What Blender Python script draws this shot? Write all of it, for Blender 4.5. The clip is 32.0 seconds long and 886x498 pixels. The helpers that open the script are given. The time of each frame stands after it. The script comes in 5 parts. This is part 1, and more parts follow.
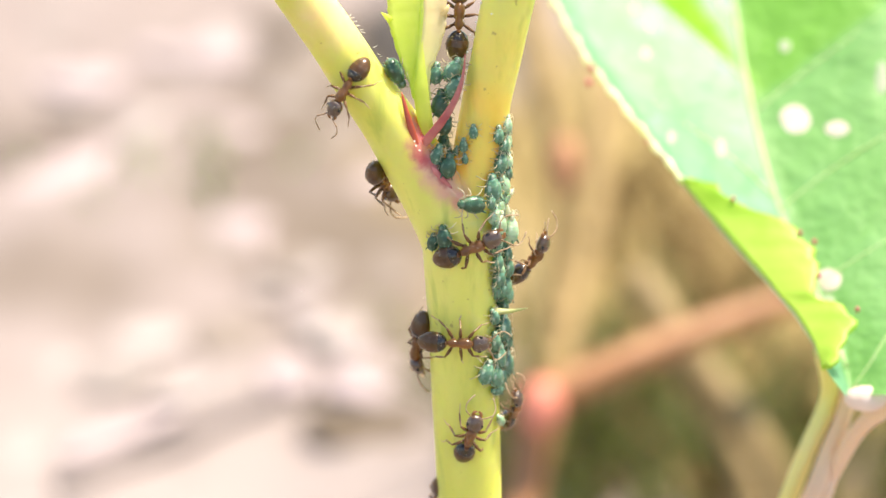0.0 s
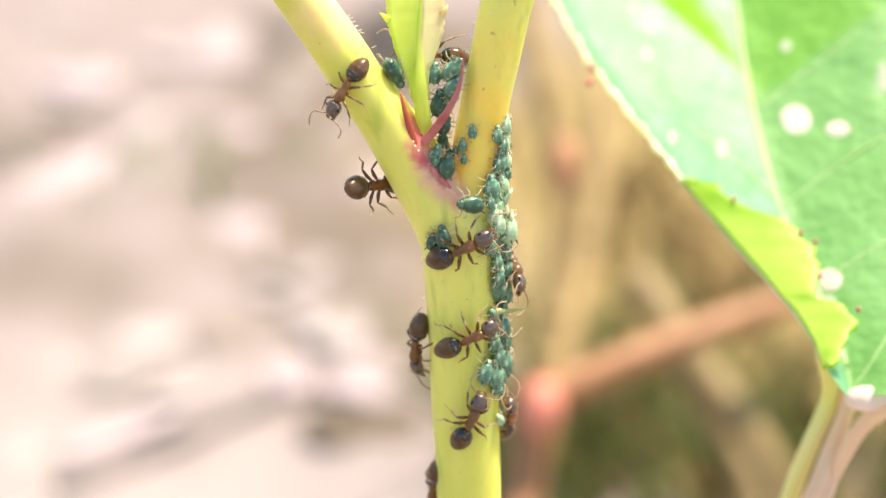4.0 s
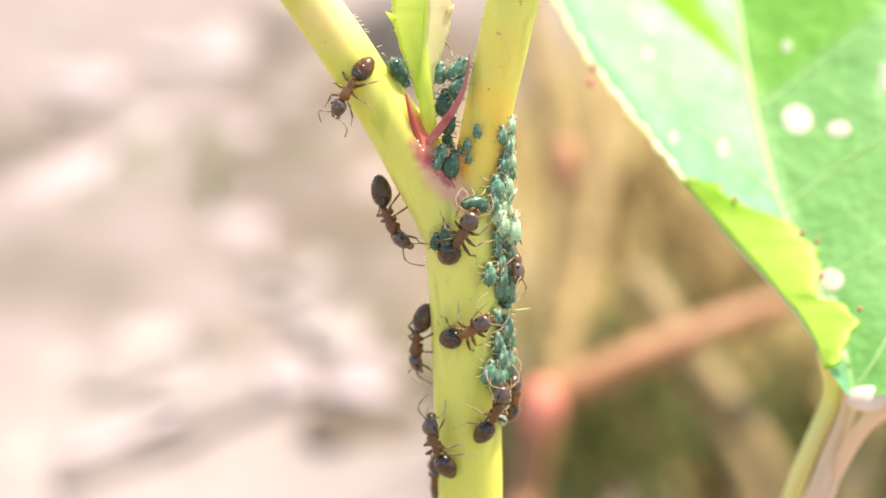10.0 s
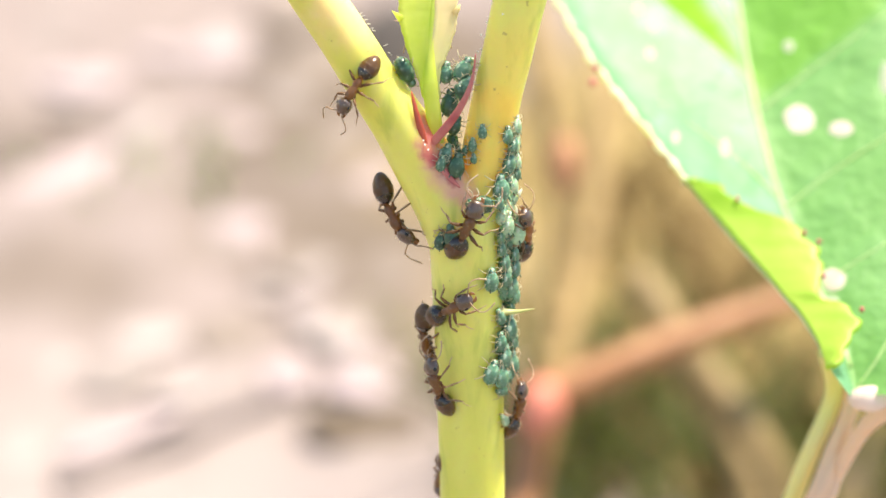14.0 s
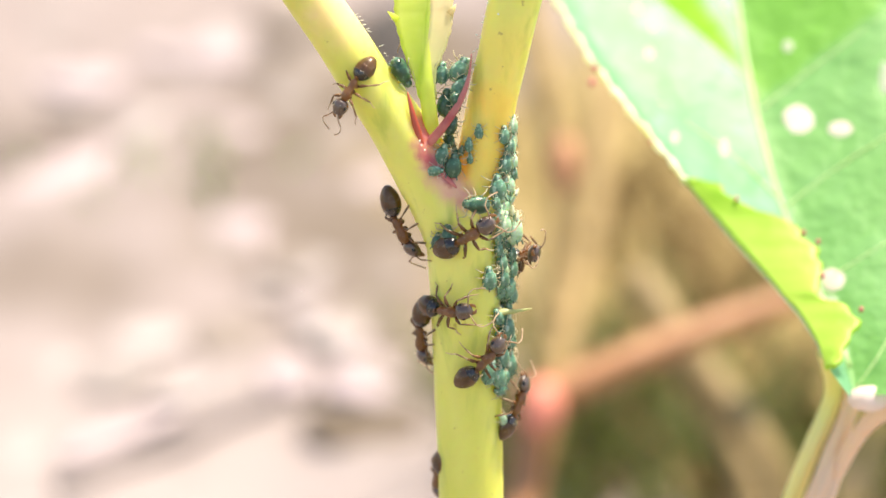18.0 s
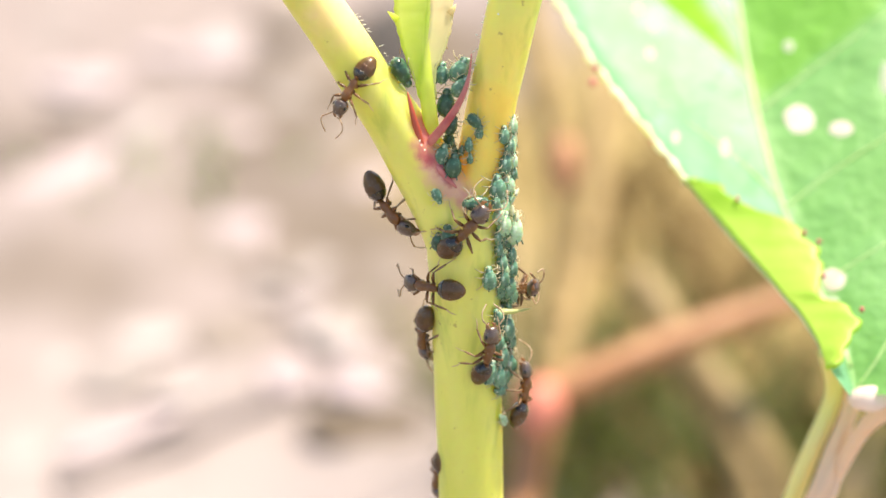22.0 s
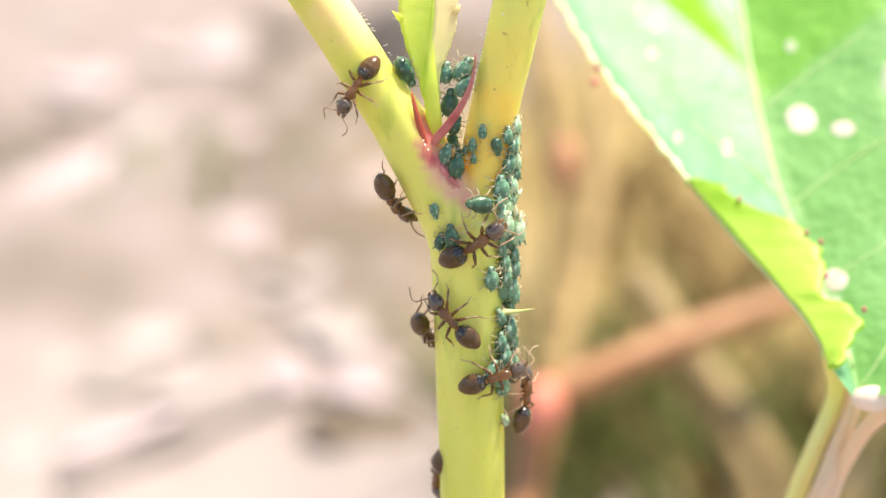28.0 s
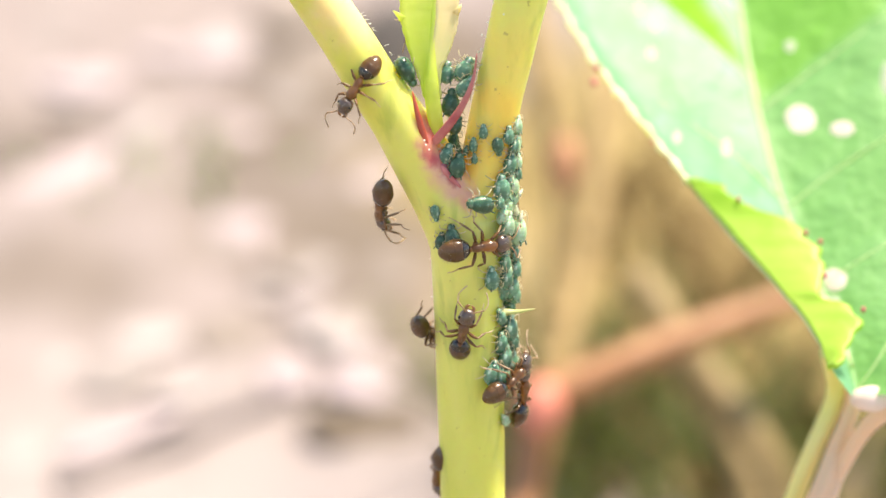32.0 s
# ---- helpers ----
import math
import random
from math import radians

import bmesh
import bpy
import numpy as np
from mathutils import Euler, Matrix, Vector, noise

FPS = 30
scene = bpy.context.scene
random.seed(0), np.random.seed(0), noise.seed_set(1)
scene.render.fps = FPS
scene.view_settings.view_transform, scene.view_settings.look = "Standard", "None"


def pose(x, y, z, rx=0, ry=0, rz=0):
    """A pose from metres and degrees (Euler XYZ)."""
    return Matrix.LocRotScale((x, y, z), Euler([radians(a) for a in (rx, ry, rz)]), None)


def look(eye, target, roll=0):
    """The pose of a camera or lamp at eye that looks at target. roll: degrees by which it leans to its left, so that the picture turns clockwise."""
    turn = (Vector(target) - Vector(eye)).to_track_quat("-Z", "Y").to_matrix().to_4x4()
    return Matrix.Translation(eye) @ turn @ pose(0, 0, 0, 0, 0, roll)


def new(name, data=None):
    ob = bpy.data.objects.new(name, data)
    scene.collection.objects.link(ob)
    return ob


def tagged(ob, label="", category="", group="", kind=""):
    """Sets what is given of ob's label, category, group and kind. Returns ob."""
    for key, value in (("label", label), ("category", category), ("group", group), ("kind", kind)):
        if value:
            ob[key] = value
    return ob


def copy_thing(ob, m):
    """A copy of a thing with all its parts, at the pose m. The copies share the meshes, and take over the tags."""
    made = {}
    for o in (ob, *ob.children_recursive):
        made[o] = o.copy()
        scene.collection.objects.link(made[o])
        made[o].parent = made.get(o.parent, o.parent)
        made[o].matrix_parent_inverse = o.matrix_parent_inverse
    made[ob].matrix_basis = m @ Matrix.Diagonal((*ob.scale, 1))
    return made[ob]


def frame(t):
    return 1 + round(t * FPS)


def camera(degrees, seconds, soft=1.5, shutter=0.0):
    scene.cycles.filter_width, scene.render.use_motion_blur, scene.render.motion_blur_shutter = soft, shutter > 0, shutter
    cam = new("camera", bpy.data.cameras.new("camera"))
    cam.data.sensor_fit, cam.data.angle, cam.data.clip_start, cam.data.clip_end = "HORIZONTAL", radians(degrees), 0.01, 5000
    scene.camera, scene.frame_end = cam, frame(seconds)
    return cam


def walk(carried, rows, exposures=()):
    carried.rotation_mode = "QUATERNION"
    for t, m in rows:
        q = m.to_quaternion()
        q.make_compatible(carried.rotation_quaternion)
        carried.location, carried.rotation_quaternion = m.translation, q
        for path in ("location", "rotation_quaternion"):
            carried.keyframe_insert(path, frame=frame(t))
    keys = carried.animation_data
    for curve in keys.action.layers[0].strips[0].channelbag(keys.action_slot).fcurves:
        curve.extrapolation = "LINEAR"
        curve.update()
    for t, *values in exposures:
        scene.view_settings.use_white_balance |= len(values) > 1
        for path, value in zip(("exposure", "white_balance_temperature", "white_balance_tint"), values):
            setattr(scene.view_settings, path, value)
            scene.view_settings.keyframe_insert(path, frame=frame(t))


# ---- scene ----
cam = camera(20, 32.0, soft=1.5)
# One millimetre, and the leaning plane in which the stem grows: x right, y away, z up the stem.
MM = 0.001
LEAN = radians(25)
EYE = Vector((0, 0, 0.20))
PLANE = Matrix.Translation(EYE + 0.15 * Vector((0, math.cos(LEAN), -math.sin(LEAN)))) @ Matrix.Rotation(-LEAN, 4, "X")
PIVOT = Vector((2.06, 0, -27.29)) * MM
# The stem itself stands upright: against that plane its top leans towards the eye.
TILT = radians(16)
UP, OUT = Vector((0, -math.sin(TILT), math.cos(TILT))), Vector((0, -math.cos(TILT), -math.sin(TILT)))


def upright(p):
    """A place of the leaning plane, in millimetres, carried along its line of sight to the upright stem; and the growth in size."""
    x, y, z = p
    deep = y - z * math.tan(TILT)
    k = (150 + deep) / (150 + y)
    return Vector((x * k, deep, z * k)), k


def upright_path(points, radii):
    moved = [upright(p) for p in points]
    return [p for p, _ in moved], [r * k for r, (_, k) in zip(radii, moved)]


cam.data.dof.use_dof = True
cam.data.dof.focus_distance = 0.1475
cam.data.dof.aperture_fstop = 25
STILL = pose(0, 0, 0.20, 65, 0, 0)
walk(cam, [(0, STILL), (32, STILL)], exposures=[(0, 1.12, 7450, 10.5), (32, 1.12, 7450, 10.5)])

# ---- light ----
TO_SUN = Vector((0.30, 0.235, 0.92)).normalized()
world = bpy.data.worlds.new("sky")
scene.world = world
world.use_nodes = True
sky = world.node_tree.nodes.new("ShaderNodeTexSky")
sky.sky_type = "NISHITA"
sky.sun_disc = False
sky.sun_elevation = math.asin(TO_SUN.z)
sky.sun_rotation = math.atan2(TO_SUN.x, TO_SUN.y)
world.node_tree.links.new(sky.outputs[0], world.node_tree.nodes["Background"].inputs[0])
world.node_tree.nodes["Background"].inputs[1].default_value = 0.15
sun = new("sun", bpy.data.lights.new("sun", "SUN"))
sun.data.energy, sun.data.angle, sun.data.color = 4.8, radians(3), (1.0, 0.93, 0.84)
sun.matrix_world = look(TO_SUN * 3, (0, 0, 0))


# ---- materials ----
class Mat:
    """A node material with a principled shader and short helpers."""

    def __init__(self, name, rough=0.5, **inputs):
        self.mat = bpy.data.materials.new(name)
        self.mat.use_nodes = True
        self.tree = self.mat.node_tree
        self.shader = self.tree.nodes["Principled BSDF"]
        self.out = self.tree.nodes["Material Output"]
        self.shader.inputs["Roughness"].default_value = rough
        for key, value in inputs.items():
            self.shader.inputs[key.replace("_", " ")].default_value = value
        self.coords = self.add("ShaderNodeTexCoord").outputs["Object"]

    def add(self, kind):
        return self.tree.nodes.new(kind)

    def link(self, a, b):
        self.tree.links.new(a, b)

    def noise(self, scale, detail=4.0, stretch=(1, 1, 1), rough=0.55):
        m, n = self.add("ShaderNodeMapping"), self.add("ShaderNodeTexNoise")
        m.inputs["Scale"].default_value = stretch
        self.link(self.coords, m.inputs[0])
        self.link(m.outputs[0], n.inputs["Vector"])
        n.inputs["Scale"].default_value, n.inputs["Detail"].default_value = scale, detail
        n.inputs["Roughness"].default_value = rough
        return n.outputs["Fac"]

    def ramp(self, fac, *stops):
        r = self.add("ShaderNodeValToRGB")
        for i, (at, colour) in enumerate(stops):
            e = r.color_ramp.elements[i] if i < 2 else r.color_ramp.elements.new(at)
            e.position, e.color = at, (*colour, 1) if len(colour) == 3 else colour
        self.link(fac, r.inputs[0])
        return r.outputs[0]

    def span(self, value, lo, hi, to_lo=0.0, to_hi=1.0):
        r = self.add("ShaderNodeMapRange")
        r.interpolation_type = "SMOOTHSTEP"
        for i, v in enumerate((lo, hi, to_lo, to_hi)):
            r.inputs[i + 1].default_value = v
        self.link(value, r.inputs[0])
        return r.outputs[0]

    def near(self, place):
        d = self.add("ShaderNodeVectorMath")
        d.operation = "DISTANCE"
        self.link(self.coords, d.inputs[0])
        d.inputs[1].default_value = place
        return d.outputs["Value"]

    def side(self, place, way):
        """Signed distance from the line through place, growing along way (millimetres, metres out)."""
        d, s = self.add("ShaderNodeVectorMath"), self.add("ShaderNodeVectorMath")
        s.operation, d.operation = "SUBTRACT", "DOT_PRODUCT"
        self.link(self.coords, s.inputs[0])
        s.inputs[1].default_value, d.inputs[1].default_value = Vector(place) * MM, way
        self.link(s.outputs[0], d.inputs[0])
        return d.outputs["Value"]

    def calc(self, op, a, b):
        n = self.add("ShaderNodeMath")
        n.operation = op
        for i, v in enumerate((a, b)):
            if isinstance(v, (int, float)):
                n.inputs[i].default_value = v
            else:
                self.link(v, n.inputs[i])
        return n.outputs[0]

    def mix(self, fac, a, b, blend="MIX"):
        n = self.add("ShaderNodeMix")
        n.data_type, n.blend_type = "RGBA", blend
        for socket, v in ((n.inputs[0], fac), (n.inputs[6], a), (n.inputs[7], b)):
            if isinstance(v, tuple):
                socket.default_value = (*v, 1)
            elif isinstance(v, (int, float)):
                socket.default_value = v
            else:
                self.link(v, socket)
        return n.outputs[2]

    def random(self):
        return self.add("ShaderNodeObjectInfo").outputs["Random"]

    def colour(self, c):
        self.link(c, self.shader.inputs["Base Color"])
        self.base = c
        return self

    def bump(self, height, strength, distance):
        b = self.add("ShaderNodeBump")
        b.inputs["Strength"].default_value, b.inputs["Distance"].default_value = strength, distance
        self.link(height, b.inputs["Height"])
        self.link(b.outputs[0], self.shader.inputs["Normal"])
        return self

    def translucent(self, amount, tint=(1, 1, 1), own=False):
        t, m = self.add("ShaderNodeBsdfTranslucent"), self.add("ShaderNodeMixShader")
        if own:
            t.inputs[0].default_value = (*tint, 1)
        else:
            self.link(self.mix(1.0, self.base, tint, "MULTIPLY"), t.inputs[0])
        m.inputs[0].default_value = amount
        self.link(self.shader.outputs[0], m.inputs[1])
        self.link(t.outputs[0], m.inputs[2])
        self.link(m.outputs[0], self.out.inputs[0])
        return self


def stem_skin():
    m = Mat("green_stem_skin", 0.40, Subsurface_Weight=0.85, Subsurface_Scale=0.0022)
    m.shader.inputs["Subsurface Radius"].default_value = (1.0, 0.8, 0.2)
    base = m.ramp(m.noise(160, 3, (1, 1, 0.12)), (0.3, (0.60, 0.62, 0.095)), (0.7, (0.80, 0.77, 0.21)))
    base = m.mix(m.span(m.noise(420, 5), 0.5, 0.75, 0, 0.35), base, (0.74, 0.73, 0.24))
    streak = m.span(m.noise(700, 4, (1, 1, 0.05)), 0.50, 0.70, 0, 0.6)
    base = m.mix(streak, base, (0.40, 0.48, 0.07))
    # orange flush of the right branch, with its backlit glow put into the colour
    flush_glow = m.span(m.near(upright((1.81, -1, 6.90))[0] * MM), 0.0018, 0.0048, 0.8, 0)
    flush_glow = m.calc("MAXIMUM", flush_glow, m.span(m.near(upright((2.68, -1.2, 10.41))[0] * MM), 0.0014, 0.0044, 0.35, 0))
    flush_glow = m.calc("MULTIPLY", flush_glow, m.span(m.noise(520, 4, (1, 1, 0.4)), 0.3, 0.62, 0.45, 1.0))
    base = m.mix(flush_glow, base, (0.96, 0.64, 0.10))
    # the sunlit edge of the upper branch, its pinkish brightness put into the colour
    lit_edge = m.calc("ADD", m.near(upright((-6.3, -0.9, 14.4))[0] * MM), m.calc("MULTIPLY", m.calc("SUBTRACT", m.noise(700, 3), 0.5), 0.002))
    base = m.mix(m.span(lit_edge, 0.0008, 0.0036, 0.55, 0), base, (0.86, 0.66, 0.42))
    wobble = m.calc("MULTIPLY", m.noise(1100, 4), 0.0012)
    for place, reach in (((-1.54, -0.9, 7.24), 0.0005), ((-1.34, -1.2, 6.22), 0.0006), ((-0.80, -1.7, 5.10), 0.0008), ((-0.13, -2, 4.23), 0.0009), ((0.60, -2.1, 3.49), 0.0009), ((1.20, -2, 2.96), 0.0006)):
        near = m.calc("ADD", m.near(upright(place)[0] * MM), wobble)
        base = m.mix(m.span(near, 0.0009, 0.0012 + reach, 0.85, 0), base, (0.76, 0.40, 0.30))
    for place, reach in (((-1.62, -0.8, 7.35), 0.0007), ((-1.40, -1.1, 6.33), 0.0009), ((-1.05, -1.5, 5.50), 0.0008), ((-0.80, -1.7, 5.24), 0.0004), ((-0.33, -1.9, 4.63), 0.0003), ((0.17, -2, 4.09), 0.0002)):
        near = m.calc("ADD", m.near(upright(place)[0] * MM), wobble)
        base = m.mix(m.span(near, 0.0007, 0.0010 + reach, 0.8, 0), base, (0.50, 0.07, 0.07))
    specks = m.span(m.noise(1900, 3), 0.68, 0.74, 0, 0.45)
    base = m.mix(specks, base, (0.20, 0.10, 0.03))
    m.colour(base).bump(m.noise(1800, 4, (1, 1, 0.3)), 0.25, 0.0001)
    return m.mat


def leafy(name, low, high, scale, through_light, rough=0.4, tint=(1, 1, 0.5)):
    m = Mat(name, rough)
    base = m.ramp(m.noise(scale, 4), (0.3, low), (0.7, high))
    m.colour(base).bump(m.noise(scale * 6, 4), 0.3, 0.0002).translucent(through_light, tint)
    return m.mat


def skin(name, low, high, scale, rough=0.45, bump=0.2, vary=0.0, shine=0.5, wax=0.0, grain=4.0, **more):
    m = Mat(name, rough, **more)
    m.shader.inputs["Specular IOR Level"].default_value = shine
    base = m.ramp(m.noise(scale, 5), (0.32, low), (0.68, high))
    if wax:
        base = m.mix(m.span(m.noise(3300, 4), 0.50, 0.66, 0, wax), base, (0.48, 0.64, 0.46))
    if vary:
        base = m.mix(m.span(m.random(), 0, 1, 0, vary), base, tuple(min(1, 2.2 * c + 0.06) for c in high))
    m.colour(base).bump(m.noise(scale * grain, 4), bump, 0.6 / scale / grain)
    return m


def ant_shell(name, low, high, through_light, gloss=0.4, rough=0.29):
    """Smooth dark shell under a grey down: fine relief, a sharp gloss, amber where the sun shines through."""
    m = Mat(name, rough, Sheen_Weight=0.05, Sheen_Roughness=0.45, Coat_Weight=0.6, Coat_Roughness=0.09, Specular_IOR_Level=gloss)
    m.shader.inputs["Sheen Tint"].default_value = (0.95, 0.9, 0.85, 1)
    base = m.ramp(m.noise(1500, 5), (0.3, low), (0.7, high))
    base = m.mix(m.span(m.noise(6500, 3, (0.4, 1, 1)), 0.48, 0.7, 0, 0.45), base, tuple(1.4 * c + 0.015 for c in high))
    m.colour(base).bump(m.noise(7000, 4, (0.35, 1, 1)), 0.2, 0.00006)
    return m.translucent(through_light, (0.90, 0.52, 0.20), True).mat


def aphid_skin(name, low, high, wax, rough):
    """Soft green skin with darker cross bands and a dusting of pale wax."""
    m = Mat(name, rough, Subsurface_Weight=0.35, Subsurface_Scale=0.0002)
    base = m.ramp(m.noise(2600, 4), (0.32, low), (0.68, high))
    band = m.span(m.noise(1500, 3, (5, 0.7, 0.7)), 0.42, 0.6, 0.45, 0)
    base = m.mix(band, base, tuple(0.6 * c for c in low))
    base = m.mix(m.span(m.noise(5200, 4), 0.50, 0.68, 0, wax), base, (0.54, 0.67, 0.54))
    base = m.mix(m.span(m.random(), 0, 1, 0, 0.16), base, tuple(1.7 * c + 0.03 for c in high))
    m.colour(base).bump(m.noise(3400, 4, (2, 1, 1)), 0.6, 0.0001)
    return m.mat


STEM = stem_skin()
BUD = leafy("young_leaf", (0.78, 0.90, 0.26), (0.90, 0.95, 0.52), 260, 0.78)
BUD_RED = leafy("blushed_young_leaf", (0.88, 0.88, 0.50), (0.96, 0.76, 0.62), 130, 0.60, tint=(1, 1, 0.8))
STIPULE = leafy("red_stipule", (0.56, 0.13, 0.13), (0.72, 0.32, 0.27), 700, 0.35, tint=(1, 0.7, 0.6))
RIDGE = skin("dark_red_rim", (0.36, 0.040, 0.045), (0.62, 0.20, 0.17), 900, 0.4, 0.2, Subsurface_Weight=0.05, Subsurface_Scale=0.0003).mat
ORANGE = leafy("orange_stipule", (0.56, 0.12, 0.045), (0.38, 0.04, 0.035), 700, 0.1, tint=(1, 0.7, 0.5))
THORN = leafy("pale_prickle", (0.50, 0.56, 0.20), (0.66, 0.66, 0.34), 500, 0.35)
GLAND = skin("white_gland", (0.75, 0.75, 0.62), (0.85, 0.85, 0.75), 900, 0.3).mat
APHID_DARK = aphid_skin("dark_green_aphid", (0.012, 0.050, 0.026), (0.055, 0.150, 0.076), 0.2, 0.30)
APHID_TEAL = aphid_skin("blue_green_aphid", (0.044, 0.136, 0.082), (0.140, 0.290, 0.172), 0.6, 0.34)
# lighter copy of the aphid skin: sunlight on the right rim put into colour
APHID_SUNLIT = aphid_skin("pale_green_aphid", (0.20, 0.36, 0.19), (0.48, 0.66, 0.42), 0.7, 0.34)
SHED = leafy("white_shed_skin", (0.74, 0.76, 0.66), (0.88, 0.88, 0.80), 2500, 0.5)
APHID_LEG = leafy("pale_aphid_limb", (0.56, 0.52, 0.36), (0.78, 0.74, 0.58), 900, 0.5, tint=(1, 0.9, 0.7))
ANT_BODY = ant_shell("dark_brown_ant_head", (0.020, 0.011, 0.006), (0.080, 0.045, 0.024), 0.16, 1.0, 0.36)
ANT_BLACK = ant_shell("black_ant_plate", (0.005, 0.003, 0.002), (0.016, 0.010, 0.006), 0.05, 0.5, 0.22)
ANT_PLATE = ant_shell("olive_brown_ant_plate", (0.030, 0.017, 0.007), (0.170, 0.102, 0.041), 0.44, 0.5, 0.24)
ANT_WAIST = ant_shell("brown_ant_shell", (0.024, 0.013, 0.005), (0.155, 0.088, 0.036), 0.42, 0.6, 0.28)
ANT_BAND = leafy("brown_band", (0.22, 0.12, 0.05), (0.38, 0.22, 0.10), 3000, 0.6, 0.35, (1, 0.7, 0.4))
ANT_THIGH = leafy("dark_ant_thigh", (0.090, 0.046, 0.020), (0.30, 0.155, 0.064), 2000, 0.35, 0.25, (1, 0.6, 0.3))
ANT_SHIN = leafy("brown_ant_shin", (0.24, 0.155, 0.085), (0.56, 0.42, 0.27), 1500, 0.45, 0.25, (1, 0.7, 0.4))
ANT_FOOT = leafy("pale_ant_foot", (0.52, 0.40, 0.27), (0.80, 0.70, 0.56), 1300, 0.5, 0.28, (1, 0.8, 0.55))
ANT_FEELER = leafy("pale_ant_feeler", (0.46, 0.33, 0.20), (0.78, 0.66, 0.50), 1500, 0.45, 0.35, (1, 0.85, 0.6))
ANT_HAIR = leafy("pale_ant_hair", (0.50, 0.44, 0.36), (0.66, 0.60, 0.50), 1500, 0.5, 0.4)
EYE_BLACK = skin("black_eye", (0.008, 0.007, 0.006), (0.02, 0.016, 0.014), 4000, 0.15).mat
RED_STEM = skin("red_stem_skin", (0.25, 0.108, 0.040), (0.33, 0.150, 0.058), 90, 0.5).mat
NODE = skin("salmon_stem_node", (0.60, 0.160, 0.100), (0.68, 0.225, 0.150), 90, 0.5).mat
NODE_PALE = skin("orange_stem_node", (0.42, 0.19, 0.085), (0.52, 0.25, 0.125), 90, 0.5).mat
STRAW = skin("dry_straw", (0.19, 0.130, 0.045), (0.27, 0.188, 0.072), 60, 0.6, 0.3).mat
STRAW_PINK = skin("pinkish_straw", (0.26, 0.175, 0.062), (0.34, 0.230, 0.088), 60, 0.6, 0.3).mat
STONE = skin("whitish_stone", (0.232, 0.198, 0.184), (0.300, 0.262, 0.247), 70, 0.75, 0.5, 0.15).mat
STONE_PALE = skin("pale_grey_stone", (0.195, 0.166, 0.150), (0.245, 0.212, 0.194), 70, 0.75, 0.5, 0.1).mat
SHADE_SHAPE = skin("grey_brown_stone", (0.092, 0.071, 0.060), (0.145, 0.112, 0.094), 70, 0.75, 0.5, 0.05).mat
STONE_BROWN = skin("dark_brown_stone", (0.070, 0.049, 0.029), (0.105, 0.075, 0.045), 70, 0.75, 0.5).mat
STONE_BLACK = skin("blackish_earth", (0.020, 0.015, 0.011), (0.036, 0.027, 0.020), 70, 0.8, 0.5).mat
STONE_PINK = skin("pink_stone", (0.300, 0.240, 0.242), (0.380, 0.315, 0.320), 70, 0.75, 0.5).mat
STONE_TAN = skin("tan_stone", (0.160, 0.128, 0.103), (0.200, 0.162, 0.132), 70, 0.75, 0.5).mat
STICK = skin("grey_stick_bark", (0.172, 0.142, 0.132), (0.218, 0.184, 0.172), 70, 0.75, 0.5).mat
GRASS = leafy("grass_blade", (0.105, 0.130, 0.026), (0.19, 0.205, 0.055), 80, 0.3)
GRASS_PALE = leafy("pale_grass_blade", (0.20, 0.30, 0.08), (0.30, 0.40, 0.14), 80, 0.3)
LITTER = leafy("dry_leaf_litter", (0.20, 0.130, 0.045), (0.33, 0.22, 0.082), 70, 0.2, 0.6)


def leaf_skin():
    m = Mat("large_leaf_skin", 0.54, Coat_Roughness=0.48)
    base = m.ramp(m.noise(90, 4), (0.3, (0.13, 0.40, 0.15)), (0.7, (0.21, 0.51, 0.32)))
    base = m.mix(m.span(m.noise(330, 3), 0.55, 0.72, 0, 0.45), base, (0.26, 0.56, 0.46))
    # one half of the blade is a fuller green; the other's minty base stands in for sky gloss
    half = m.calc("MULTIPLY", m.span(m.side((21.35, 0, 10), (1, 0, 0)), -0.0002, 0.0002), m.span(m.side((21.9, 0, 8), (0.971, 0, 0.238)), -0.0002, 0.0002, 0, 0.85))
    base = m.mix(half, base, m.ramp(m.noise(110, 4), (0.3, (0.18, 0.44, 0.10)), (0.7, (0.25, 0.52, 0.17))))
    # light shining through between the upper veins, painted lime on both sides of the midrib; the left patch loses its
    # gloss
    ragged = m.calc("MULTIPLY", m.calc("SUBTRACT", m.noise(420, 3), 0.5), 0.0012)
    lime_glow = m.calc("MULTIPLY", m.span(m.side((15.22, 0, 17.86), (0.682, 0, 0.732)), -0.0001, 0.0004, 0, 0.95),
                   m.span(m.calc("ADD", ragged, m.side((18.01, 0, 17.93), (-0.885, 0, -0.466))), -0.0016, 0.0003))
    base = m.mix(lime_glow, base, (0.22, 0.52, 0.004))
    m.link(m.calc("SUBTRACT", 0.55, m.calc("MULTIPLY", lime_glow, 0.55)), m.shader.inputs["Coat Weight"])
    m.link(m.calc("SUBTRACT", 0.55, m.calc("MULTIPLY", lime_glow, 0.45)), m.shader.inputs["Specular IOR Level"])
    lime_glow = m.calc("MULTIPLY", m.span(m.calc("ADD", ragged, m.side((22.30, 0, 10.09), (-0.605, 0, 0.796))), -0.0002, 0.0008, 0, 0.75),
                   m.span(m.side((21.35, 0, 10), (1, 0, 0)), -0.0002, 0.0002))
    base = m.mix(lime_glow, base, (0.17, 0.46, 0.035))
    m.colour(base).bump(m.noise(420, 3), 0.55, 0.0011).translucent(0.50, (0.80, 1, 0.72))
    return m.mat


